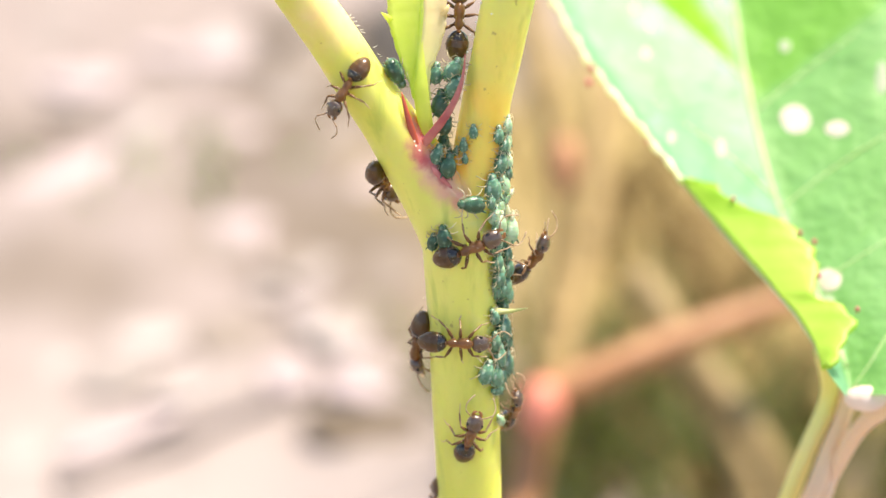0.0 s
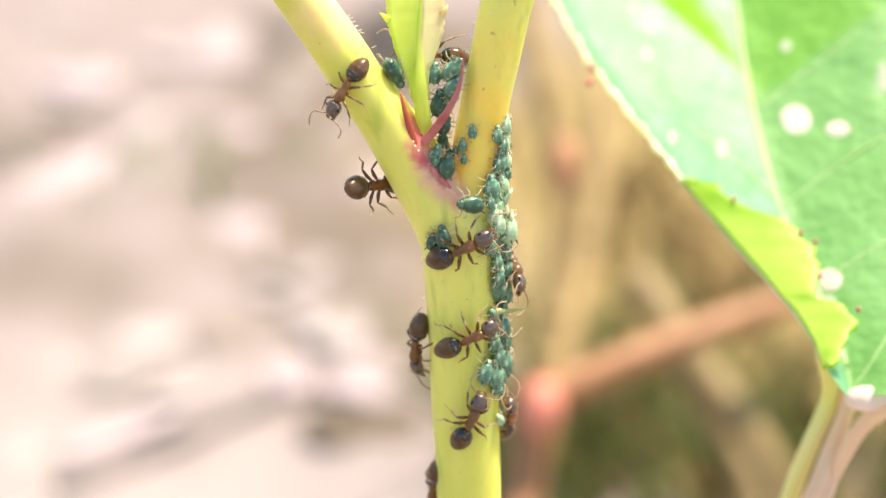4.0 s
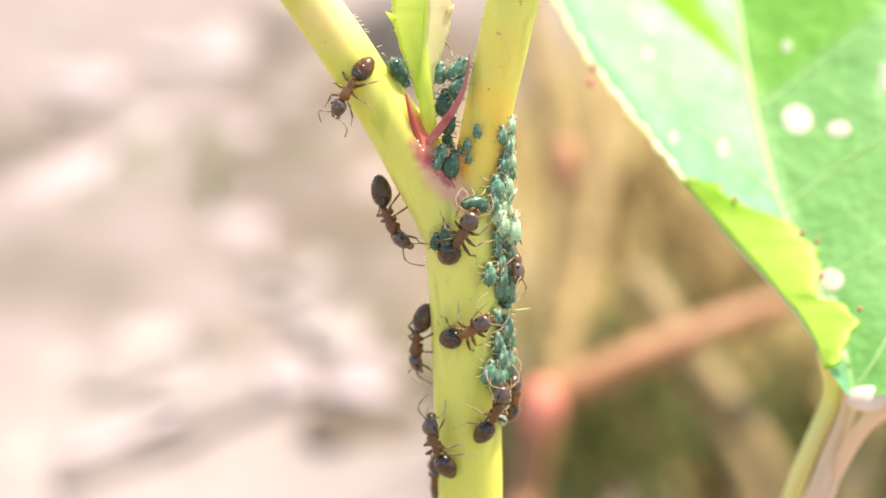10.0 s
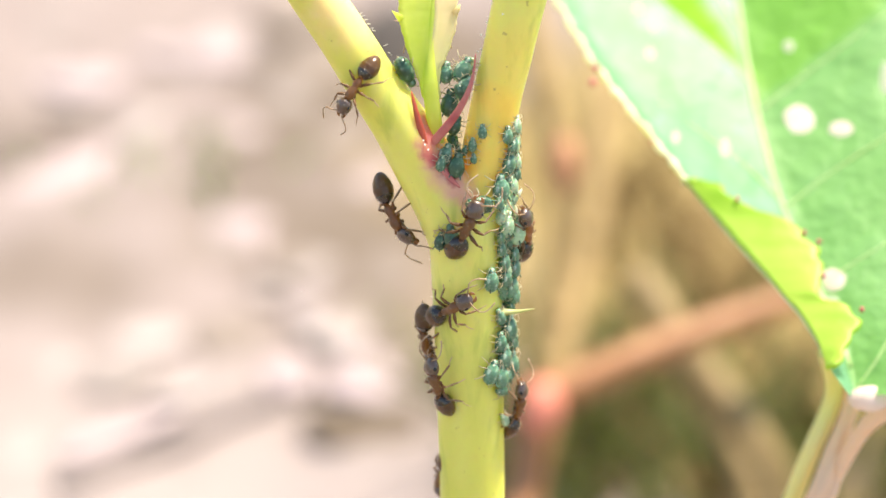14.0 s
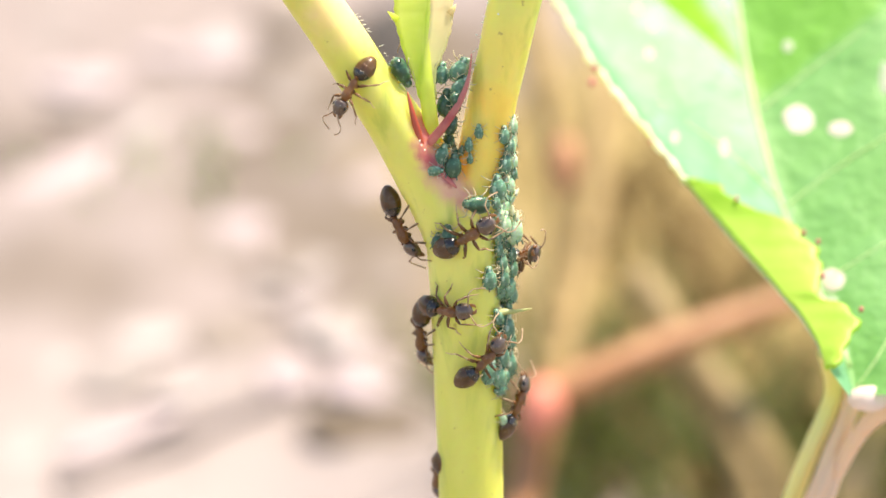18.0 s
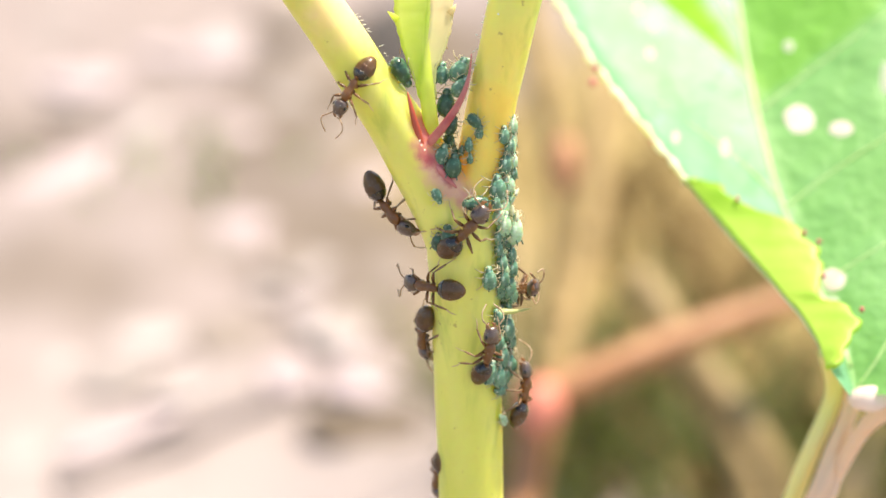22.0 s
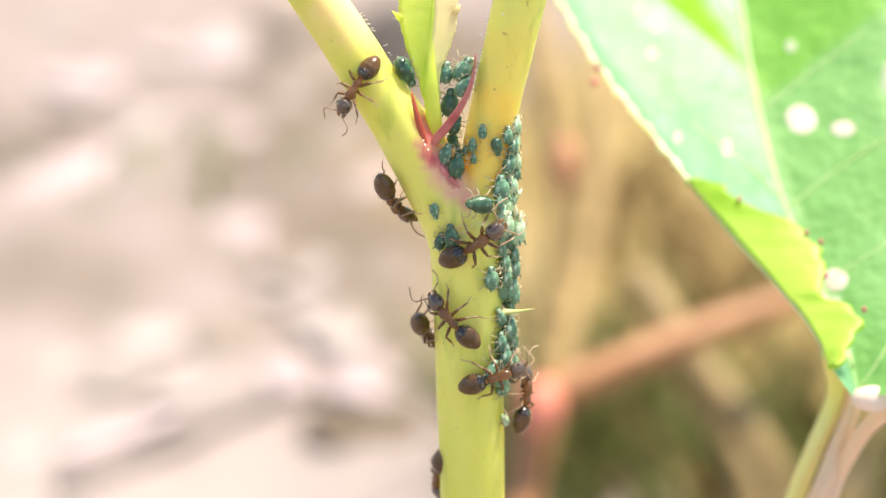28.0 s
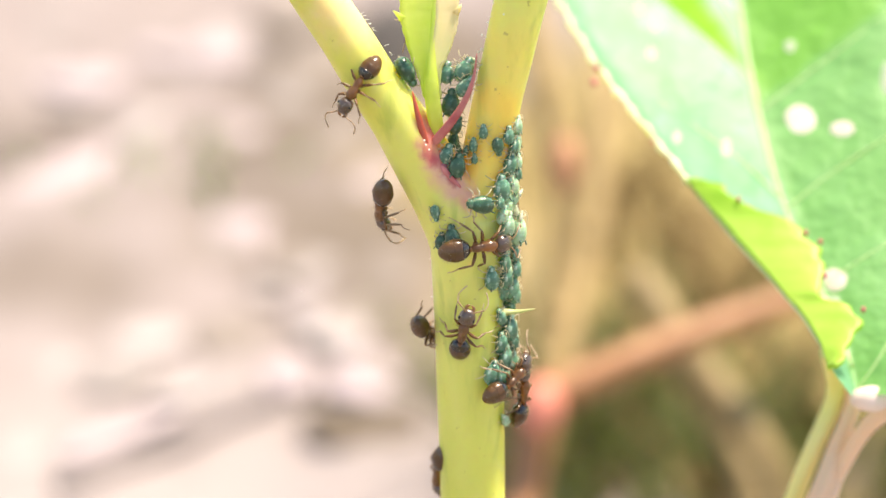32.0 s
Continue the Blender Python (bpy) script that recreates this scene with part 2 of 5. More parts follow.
LEAF = leaf_skin()
LEAF_UNDER = leafy("leaf_underside", (0.36, 0.62, 0.055), (0.56, 0.74, 0.13), 160, 0.52)
MARGIN = leafy("pale_leaf_margin", (0.82, 0.86, 0.50), (0.95, 0.95, 0.90), 300, 0.5, 0.35)
VEIN = leafy("pale_vein", (0.50, 0.72, 0.32), (0.66, 0.82, 0.44), 200, 0.45)
SPOT_AND_GLEAM = leafy("faint_leaf_spot", (0.46, 0.58, 0.40), (0.62, 0.64, 0.50), 500, 0.4, 0.6, (1, 0.9, 0.7))
VEIN_FINE = leafy("fine_green_vein", (0.56, 0.76, 0.40), (0.66, 0.80, 0.46), 200, 0.45)
BLEMISH = leafy("pale_leaf_spot", (0.82, 0.63, 0.58), (0.92, 0.81, 0.79), 400, 0.4, 0.6, (1, 0.95, 0.85))
PETIOLE = skin("pink_green_petiole", (0.78, 0.74, 0.20), (0.86, 0.64, 0.32), 60, 0.45).mat
PETIOLE_RED = leafy("pinkish_petiole", (0.90, 0.64, 0.44), (0.95, 0.78, 0.56), 60, 0.3, 0.45, (1, 0.8, 0.55))


def soil():
    m = Mat("pale_dry_soil", 0.85)
    pale = m.ramp(m.noise(24, 6, (1, 0.34, 1)), (0.30, (0.188, 0.150, 0.136)), (0.50, (0.218, 0.178, 0.164)), (0.70, (0.249, 0.209, 0.199)))
    brown = m.ramp(m.noise(30, 6, (1, 0.5, 1)), (0.35, (0.180, 0.130, 0.040)), (0.65, (0.250, 0.182, 0.060)))
    reach = m.calc("ADD", m.near((0.192, 0.44, 0)), m.calc("MULTIPLY", m.calc("SUBTRACT", m.noise(9, 4), 0.5), 0.10))
    # dark patches; those beside the long pink stone are its shade, painted on
    for place, wide, much in (((-0.090, 0.478, 0), 0.030, 0.6), ((-0.074, 0.412, 0), 0.028, 0.6), ((-0.064, 0.445, 0), 0.018, 0.4), ((-0.002, 0.530, 0), 0.045, 0.8), ((-0.024, 0.530, 0), 0.036, 0.75), ((-0.021, 0.480, 0), 0.032, 0.8), ((-0.013, 0.440, 0), 0.038, 0.8), ((-0.010, 0.400, 0), 0.030, 0.45), ((-0.010, 0.370, 0), 0.020, 0.6)):
        dark_spot = m.calc("ADD", m.near(place), m.calc("MULTIPLY", m.calc("SUBTRACT", m.noise(30, 4, (1, 0.5, 1)), 0.5), 0.05))
        pale = m.mix(m.span(dark_spot, wide * 0.3, wide * 1.2, much, 0), pale, (0.088, 0.064, 0.037))
    sand = m.calc("ADD", m.near((-0.033, 0.342, 0)), m.calc("MULTIPLY", m.calc("SUBTRACT", m.noise(26, 4), 0.5), 0.08))
    pale = m.mix(m.span(sand, 0.02, 0.07, 0.55, 0), pale, (0.295, 0.254, 0.240))
    base = m.mix(m.span(reach, 0.174, 0.214, 1, 0), pale, brown)
    # shade on the earth below the large leaf, put into the colour
    earth_shade = m.calc("ADD", m.near((0.074, 0.346, 0)), m.calc("MULTIPLY", m.calc("SUBTRACT", m.noise(40, 4), 0.5), 0.02))
    base = m.mix(m.span(earth_shade, 0.010, 0.022, 0.85, 0), base, (0.070, 0.056, 0.036))
    base = m.mix(m.span(m.noise(0.8, 3), 0.5, 0.62), base, brown)
    m.colour(base).bump(m.noise(120, 6), 0.6, 0.004)
    return m.mat


SOIL = soil()


# ---- mesh helpers: all sizes in millimetres ----
def tube(bm, points, radii, sides=10, flat=1.0):
    """A tapered tube along points; flat squeezes it across the view."""
    pts = [Vector(p) * MM for p in points]
    rings = []
    side = None
    for i, p in enumerate(pts):
        way = (pts[min(i + 1, len(pts) - 1)] - pts[max(i - 1, 0)]).normalized()
        if side is None:
            side = way.cross(Vector((0, 1, 0.01)))
            if side.length < 0.05:
                side = way.cross(Vector((1, 0, 0)))
        side = (side - way * side.dot(way)).normalized()
        other = way.cross(side)
        r = radii[i] * MM
        rings.append([bm.verts.new(p + side * (r * math.cos(a)) + other * (r * flat * math.sin(a)))
                      for a in (2 * math.pi * k / sides for k in range(sides))])
    for a, b in zip(rings, rings[1:]):
        for k in range(sides):
            bm.faces.new((a[k], a[(k + 1) % sides], b[(k + 1) % sides], b[k]))
    bm.faces.new(rings[0][::-1])
    bm.faces.new(rings[-1])


def smooth_path(points, radii, steps=5):
    """More points along a soft curve through the given ones."""
    n, pts, rs = len(points), [], []
    v = [Vector(p) for p in points]
    for i in range(n - 1):
        a, b, c, d = v[max(i - 1, 0)], v[i], v[i + 1], v[min(i + 2, n - 1)]
        for k in range(steps):
            t = k / steps
            pts.append(0.5 * (2 * b + (c - a) * t + (2 * a - 5 * b + 4 * c - d) * t * t + (3 * b - a - 3 * c + d) * t ** 3))
            rs.append(radii[i] + (radii[i + 1] - radii[i]) * t)
    return pts + [v[-1]], rs + [radii[-1]]


def ball(bm, centre, size, u=14, v=9, bend=None):
    """An ellipsoid with half axes size; bend(x in -1..1) scales its girth along x."""
    c = Vector(centre)
    rows = []
    for j in range(1, v):
        x = -math.cos(math.pi * j / v)
        g = math.sin(math.pi * j / v) * (bend(x) if bend else 1)
        rows.append([bm.verts.new((c + Vector((size[0] * x, size[1] * g * math.cos(a), size[2] * g * math.sin(a)))) * MM)
                     for a in (2 * math.pi * k / u for k in range(u))])
    ends = [bm.verts.new((c + Vector((s * size[0], 0, 0))) * MM) for s in (-1, 1)]
    for a, b in zip(rows, rows[1:]):
        for k in range(u):
            bm.faces.new((a[k], b[k], b[(k + 1) % u], a[(k + 1) % u]))
    for k in range(u):
        bm.faces.new((ends[0], rows[0][k], rows[0][(k + 1) % u]))
        bm.faces.new((ends[1], rows[-1][(k + 1) % u], rows[-1][k]))


def part(name, bm, material, parent=None, label="", at=None):
    """Links a bmesh as one smooth mesh under a thing or a part."""
    bmesh.ops.recalc_face_normals(bm, faces=bm.faces)
    me = bpy.data.meshes.new(name)
    bm.to_mesh(me)
    bm.free()
    me.materials.append(material)
    me.shade_smooth()
    ob = new(name, me)
    ob.parent = parent
    if at is not None:
        ob.matrix_basis = at
    return tagged(ob, label) if label else ob


def thing(name, label, category, m=None, group=""):
    ob = new(name)
    ob.empty_display_size = 0.002
    ob.matrix_basis = m if m is not None else PLANE
    return tagged(ob, label, category, group)


def offset(*v):
    return Matrix.Translation(Vector(v) * MM)


# ---- ground ----
def build_ground():
    def lines(centre, inner, step):
        out = list(np.arange(-inner, inner + step / 2, step))
        far = inner
        while far < 400:
            far *= 1.5
            out = [-far] + out + [far]
        return [centre + v for v in out]
    xs, ys = lines(0, 0.30, 0.006), lines(0.45, 0.30, 0.006)
    verts, faces = [], []
    for y in ys:
        for x in xs:
            rough = 1.0 if abs(x) < 0.31 and abs(y - 0.45) < 0.31 else 0.0
            z = rough * (0.006 * noise.noise((x * 18, y * 8, 0)) + 0.003 * noise.noise((x * 60, y * 28, 3)))
            verts.append((x, y, z))
    n = len(xs)
    for j in range(len(ys) - 1):
        for i in range(n - 1):
            faces.append((j * n + i, j * n + i + 1, (j + 1) * n + i + 1, (j + 1) * n + i))
    me = bpy.data.meshes.new("ground")
    me.from_pydata(verts, [], faces)
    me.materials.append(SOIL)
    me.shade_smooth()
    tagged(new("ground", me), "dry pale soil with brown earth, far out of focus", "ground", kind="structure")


build_ground()


def stone(place, long, wide, turn, material, label):
    """A worn flat stone, half sunk into the soil; half lengths in millimetres."""
    bm = bmesh.new()
    bmesh.ops.create_icosphere(bm, subdivisions=3, radius=1)
    shift = Vector((place[0] * 90, place[1] * 90, 0))
    tall = 0.18 * min(long, wide)
    for v in bm.verts:
        v.co *= 1 + 0.30 * noise.noise(v.co * 1.2 + shift) + 0.08 * noise.noise(v.co * 3.5 + shift)
        v.co = Vector((v.co.x * long, v.co.y * wide, v.co.z * tall)) * MM
    ob = part("stone", bm, material)
    ob.matrix_basis = pose(place[0], place[1], tall * MM * 0.35, 0, 0, turn)
    tagged(ob, label, "stone", "stones on the ground")


def stones(material, label, rows):
    for x, y, long, wide, turn in rows:
        stone((x, y), long, wide, turn, material, label)


stones(STONE_PINK, "pale pink stone lying on dry soil", [
    (-0.0795, 0.4570, 21.5, 7.4, 58), (-0.0383, 0.4381, 6.7, 6.3, 0), (-0.0138, 0.3766, 5.9, 8.6, 0), (-0.0567, 0.4330, 6.5, 5.5, 12), (-0.0527, 0.3574, 12.5, 3.1, 42), (-0.0470, 0.4145, 5.5, 4.0, 22), (-0.0785, 0.5142, 9.2, 8.4, 21), (-0.0516, 0.5335, 7.9, 7.8, -14)])
stones(STONE, "whitish worn stone lying on dry soil", [
    (-0.0692, 0.3821, 7.3, 8.8, 0), (-0.0513, 0.3917, 6.8, 6.3, 17), (-0.0431, 0.3729, 6.8, 3.4, 38), (-0.0693, 0.3518, 5.5, 5.5, 0), (-0.0655, 0.4217, 4.2, 3.9, 0), (-0.0225, 0.4006, 5.0, 4.1, 0)])
# the first two are the shade beside the long pink stone, built as flat shapes
stones(SHADE_SHAPE, "dark grey-brown shape for shade and dark ground among stones", [
    (-0.0888, 0.4782, 13.3, 4.3, 50), (-0.0666, 0.4407, 9.4, 3.0, 58), (-0.0722, 0.4097, 7.7, 5.1, 0), (-0.0792, 0.4292, 5.3, 2.4, 41)])
stones(STONE_BROWN, "dark brown clod lying on the soil", [
    (-0.0124, 0.3598, 11.5, 6.5, 0), (-0.0046, 0.3680, 2.6, 8.7, 0), (-0.0060, 0.3612, 6.0, 5.0, 0), (-0.0267, 0.4556, 4.0, 6.4, 0)])
stones(STONE_BLACK, "blackish clod on the soil", [
    (-0.0118, 0.5480, 7.5, 20.0, 0), (-0.0098, 0.5180, 5.0, 14.0, 0)])
stones(STONE_TAN, "dull tan stone lying on dry soil", [
    (-0.0282, 0.5246, 8.8, 16.3, 0), (-0.0216, 0.4819, 7.0, 9.2, 0), (-0.0364, 0.5580, 8.0, 11.9, 0), (-0.0298, 0.4217, 6.3, 5.4, 0), (-0.0165, 0.4006, 7.0, 5.9, 0), (-0.0450, 0.4819, 5.9, 6.1, 0), (-0.0098, 0.4193, 4.2, 6.8, 0)])
rng = random.Random(31)
for k in range(58):
    y = 0.345 + 0.22 * rng.random() ** 1.3
    x = -0.200 * y * (1 - rng.random()) - 0.006
    if y < 0.375:
        continue
    wide = rng.uniform(2.6, 6.0)
    material, label = rng.choice(((STONE, "small whitish pebble on dry soil"), (STONE_PINK, "small pink pebble on dry soil"), (STONE_TAN, "small tan pebble on dry soil"), (STONE_PALE, "small pale grey pebble on dry soil")))
    stone((x, y), wide, wide * rng.uniform(0.7, 1.5), rng.uniform(0, 180), material, label)


def stick(name, a, b, r, material, label, category="stick"):
    """A dry stalk between two places of the ground, given as x, y, height in mm."""
    root = thing(name, label, category, Matrix.Identity(4))
    pa, pb = Vector(a), Vector(b)
    pts = [pa.lerp(pb, t) + Vector((0, 0, 0.6 * math.sin(5 * t + pa.x))) for t in np.linspace(0, 1, 9)]
    bm = bmesh.new()
    tube(bm, pts, [r * (1 - 0.4 * t) for t in np.linspace(0, 1, 9)], 10)
    part("shaft", bm, material, root)
    for k in (3, 6):
        bm = bmesh.new()
        tube(bm, [pts[k], pts[k] + Vector((-1.2, 2.2, 1.4)), pts[k] + Vector((-1.8, 3.4, 2.0))], [r * 0.4, r * 0.3, r * 0.1], 7)
        part("twig_stub", bm, material, root, "broken stub of a side twig")


for a, b in (((-0.0600, 0.3400), (-0.0264, 0.3705)),):
    stick("stick", (a[0] / MM, a[1] / MM, 0.4), (b[0] / MM, b[1] / MM, 0.4), 1.7, STICK, "grey weathered stick lying on pale soil, out of focus")


# ---- far stems and straw, in the leaning plane ----
def rooted(p):
    """The place on the ground straight below p."""
    p = Vector(p)
    down = Vector((0, math.sin(LEAN), -math.cos(LEAN)))
    return tuple(p + down * ((PLANE @ (p * MM)).z / MM + 2))


def far_stem(points, radii, material, name, label, category):
    root = thing(name, label, category)
    for pts, rs in zip(points, radii):
        bm = bmesh.new()
        tube(bm, *smooth_path(pts, rs, 4), 12)
        part("stalk", bm, material, root)
        if category == "straw":
            for p, q, r in zip(pts[1:-1], pts[2:], rs[1:-1]):
                bm = bmesh.new()
                way = (Vector(q) - Vector(p)).normalized()
                tube(bm, [Vector(p) + way * h for h in (-1.6, -0.6, 0.6, 1.6)], [r, r * 1.16, r * 1.16, r], 12)
                part("joint", bm, material, root, "thickened joint of the stalk")
    return root


red = far_stem(
    [[rooted((7.51, 138, -68.55)), (7.51, 138, -68.55), (8.42, 142, -35.46), (9.55, 145, -27.79), (11.41, 147, -18.02)],
     [(11.41, 147, -18.02), (23.31, 150, -12.83), (35.30, 154, -8.48), (44.18, 159, -5.84)]],
    [[2.8, 2.6, 2.3, 2.2, 2.5], [2.3, 2.1, 1.8, 1.5]],
    RED_STEM, "red_stem", "branching reddish stem behind, out of focus", "plant stem")
for c, r, mat in (((11.41, 142, -18.25), (2.5, 2.3, 3.3), NODE), ((14.61, 151, 10.21), (1.8, 1.8, 3.5), NODE_PALE)):
    bm = bmesh.new()
    ball(bm, c, r)
    part("node", bm, mat, red, "swollen pink-red stem node")
for pts, rs, mat in (
        ([(24.34, 222, 26.02), (21.10, 210, 1.70), (14.88, 197, -20.22), (10.66, 187, -35.96), rooted((9.42, 187, -42.16))], [2.1, 2.1, 2.1, 2.1, 2.2], STRAW_PINK),
        ([(13.23, 175, -18.92), (14.43, 177, -8.77), (16.02, 180, 10.47)], [1.6, 1.5, 1.6], STRAW_PINK),
        ([(24.18, 170, -2.81), (31.60, 165, -14.10), (42.25, 160, -32.00), rooted((43.65, 160, -34.44))], [2.2, 2.2, 2.0, 2.0], STRAW),
        ([(31.81, 190, -13.69), (38.69, 190, -24.39), (41.14, 185, -34.58), rooted((41.51, 185, -36.84))], [2.6, 2.6, 2.4, 2.4], STRAW),
        ([(9.31, 192, 43.18), (11.22, 187, 33.46), (13.60, 182, 21.01), (16.02, 180, 10.47)], [1.8, 1.8, 1.9, 1.9], STRAW_PINK)):
    far_stem([pts], [rs], mat, "straw_stalk", "dry ochre straw stalk, out of focus", "straw")


def grass_clump(place, count, seed, mat, tall, name, label):
    rng = random.Random(seed)
    bm = bmesh.new()
    for _ in range(count):
        x, y = place[0] + rng.gauss(0, 0.016), place[1] + rng.gauss(0, 0.016)
        if place[0] > 0:
            x = 0.007 + abs(x - 0.007)
        h, lean = tall * rng.uniform(0.5, 1.1), Vector((rng.uniform(-0.6, 0.6), rng.uniform(-0.5, 0.5), 1))
        pts = [Vector((x, y, 0)) / MM + lean * h * t + Vector((lean.x, lean.y, -0.3)) * h * t * t * 0.5 for t in np.linspace(0, 1, 6)]
        tube(bm, pts, [1.3 * (1.05 - t) for t in np.linspace(0, 1, 6)], 4, 0.3)
    tagged(part(name, bm, mat), label, "grass", kind="stuff")


grass_clump((0.0229, 0.3464), 70, 3, GRASS, 32, "grass", "low dark green grass, out of focus")
grass_clump((0.0155, 0.3394), 40, 8, GRASS, 24, "grass", "low dark green grass, out of focus")
grass_clump((0.0459, 0.3518), 40, 9, LITTER, 24, "dry_grass", "dry brown grass on the soil, out of focus")
grass_clump((0.0351, 0.3411), 60, 4, GRASS, 26, "grass", "low dark green grass, out of focus")
grass_clump((0.0478, 0.4097), 60, 5, LITTER, 22, "dry_grass", "dry brown grass on the soil, out of focus")
grass_clump((0.0378, 0.4584), 24, 6, LITTER, 22, "dry_grass", "dry brown grass on the soil, out of focus")
# this clump is added to darken the shaded earth below the large leaf
grass_clump((0.0740, 0.3440), 40, 12, GRASS, 14, "grass", "low dark green grass, out of focus")
grass_clump((-0.0545, 0.4560), 16, 7, GRASS_PALE, 7, "grass", "small green tuft on pale soil, out of focus")


# ---- the plant ----
def build_plant():
    root = thing("plant", "yellow-green forked plant stem with red-tinged axil", "plant")
    bm = bmesh.new()
    for pts, rs in (
            ([(1.75, 0, -28.98), (1.62, 0, -14.88), (1.42, 0, -8.74), (1.32, 0, -5.36), (1.15, 0, -1.99), (1.05, 0, 0.37), (0.94, 0, 1.89)],
             [1.92, 1.93, 2.02, 2.06, 2.10, 2.18, 2.0]),
            ([(0.94, 0, 0.37), (0.20, 0, 2.40), (-1.42, 0, 5.03), (-3.04, 0, 7.56), (-4.59, 0, 9.82), (-6.34, 0, 12.52), (-8.00, 0, 14.88), (-10.59, 0, 18.59), (-13.29, 0, 22.64)],
             [2.05, 2.15, 1.92, 1.70, 1.62, 1.56, 1.55, 1.5, 1.5]),
            ([(1.49, 0.2, 0.03), (1.89, 0.2, 2.74), (2.13, 0.2, 4.76), (2.47, 0.2, 7.13), (2.84, 0.2, 9.15), (3.38, 0.2, 11.52), (4.12, 0.3, 14.91), (5.21, 0.4, 18.64), (6.30, 0.5, 22.71)],
             [1.75, 1.64, 1.56, 1.5, 1.48, 1.52, 1.58, 1.6, 1.6]),
            ([(-1.68, -0.7, 7.59), (-1.44, -1.05, 5.80), (-0.80, -1.35, 4.71), (0.13, -1.6, 3.70), (1.13, -1.6, 2.77)], [0.15, 0.36, 0.42, 0.42, 0.2])):
        tube(bm, *smooth_path(*upright_path(pts, rs), 6), 28)
    stem = part("stem", bm, STEM, root)
    r = stem.modifiers.new("blend", "REMESH")
    r.mode, r.voxel_size, r.use_smooth_shade = "VOXEL", 0.00011, True
    s = stem.modifiers.new("soften", "SMOOTH")
    s.factor, s.iterations = 0.5, 14
    bm = bmesh.new()
    top, k = upright((1.75, 0, -28.30))
    down = ((PLANE @ (top * MM)).z / MM + 2) / (PLANE.to_3x3() @ UP).z
    tube(bm, *smooth_path([top, top - UP * down * 0.3 + Vector((0.3, 0, 0)), top - UP * down], [1.9 * k, 2.0 * k, 2.4 * k], 5), 20)
    part("lower_stem", bm, STEM, root)
    # the young shoot in the axil
    bm = bmesh.new()
    tube(bm, *smooth_path(*upright_path([(-0.61, -0.4, 5.08), (-0.74, -0.6, 6.42), (-0.97, -0.7, 8.09), (-1.17, -0.75, 9.77), (-1.18, -0.3, 11.82), (-1.02, 0.55, 14.93), (-0.82, 2.4, 20.60)],
                          [0.44, 0.44, 0.46, 0.45, 0.26, 0.2, 0.1]), 5), 14)
    part("shoot_stalk", bm, BUD, root)
    for sign, mat, edge in (
            (-1, BUD, ((-1.58, -0.7, 8.93), (-2.05, -0.5, 10.46), (-2.46, -0.3, 11.48), (-2.87, 0, 12.85), (-3.04, 0.2, 13.55), (-3.11, 0.4, 14.17), (-3.12, 0.6, 14.87), (-3.06, 1.4, 17.06), (-2.33, 2.4, 19.91))),
            (1, BUD_RED, ((-0.57, -0.7, 8.93), (-0.57, -0.5, 10.46), (-0.20, -0.3, 11.48), (0.24, 0, 12.85), (0.37, 0.2, 13.55), (0.41, 0.4, 14.17), (0.41, 0.6, 14.87), (0.41, 1.4, 17.06), (-0.27, 2.4, 19.91)))):
        mid = ((-1.11, -1, 8.91), (-1.24, -0.9, 10.43), (-1.21, -0.6, 11.46), (-1.08, -0.2, 12.84), (-1.01, 0, 13.53), (-0.98, 0.2, 14.15), (-0.98, 0.4, 14.85), (-0.92, 1.2, 17.04), (-0.82, 2.2, 19.89))
        edge_pts, _ = smooth_path(*upright_path(edge, [0] * 9), 5)
        mid_pts, _ = smooth_path(*upright_path(mid, [0] * 9), 5)
        bm = bmesh.new()
        grid = []
        for i, (e, c) in enumerate(zip(edge_pts, mid_pts)):
            row = []
            for k in range(7):
                t = k / 6
                p = Vector(c).lerp(Vector(e), t) + Vector((0, 0.16 * math.sin(math.pi * t), 0))
                p.x += sign * 0.03 * t * math.sin(i * 1.7)
                row.append(bm.verts.new(p * MM))
            grid.append(row)
        for a, b in zip(grid, grid[1:]):
            for k in range(6):
                bm.faces.new((a[k], a[k + 1], b[k + 1], b[k]))
        half = part("young_leaf", bm, mat, root, "folded pale green young leaf" if sign < 0 else "young leaf half blushed pink")
        sol = half.modifiers.new("thickness", "SOLIDIFY")
        sol.thickness, sol.offset = 0.00014, 0
    bm = bmesh.new()
    tube(bm, *smooth_path(*upright_path([(-1.14, -1.2, 5.72), (-0.67, -1.48, 5.04), (-0.27, -1.62, 4.53), (0.17, -1.72, 4.06), (0.67, -1.80, 3.60)],
                          [0.05, 0.20, 0.24, 0.20, 0.05]), 6), 8)
    part("axil_line", bm, RIDGE, root, "dark red line along the rim of the axil")
    for pts, mat in (([(-2.94, 0.2, 13.68), (-3.21, 0.2, 13.95), (-3.51, 0.2, 14.19)], BUD), ([(0.20, 0.3, 14.03), (0.44, 0.3, 14.37), (0.57, 0.3, 14.64)], BUD_RED)):
        bm = bmesh.new()
        tube(bm, *upright_path(pts, [0.22, 0.14, 0.02]), 8, 0.5)
        part("leaf_tooth", bm, mat, root, "pointed tooth of the young leaf")
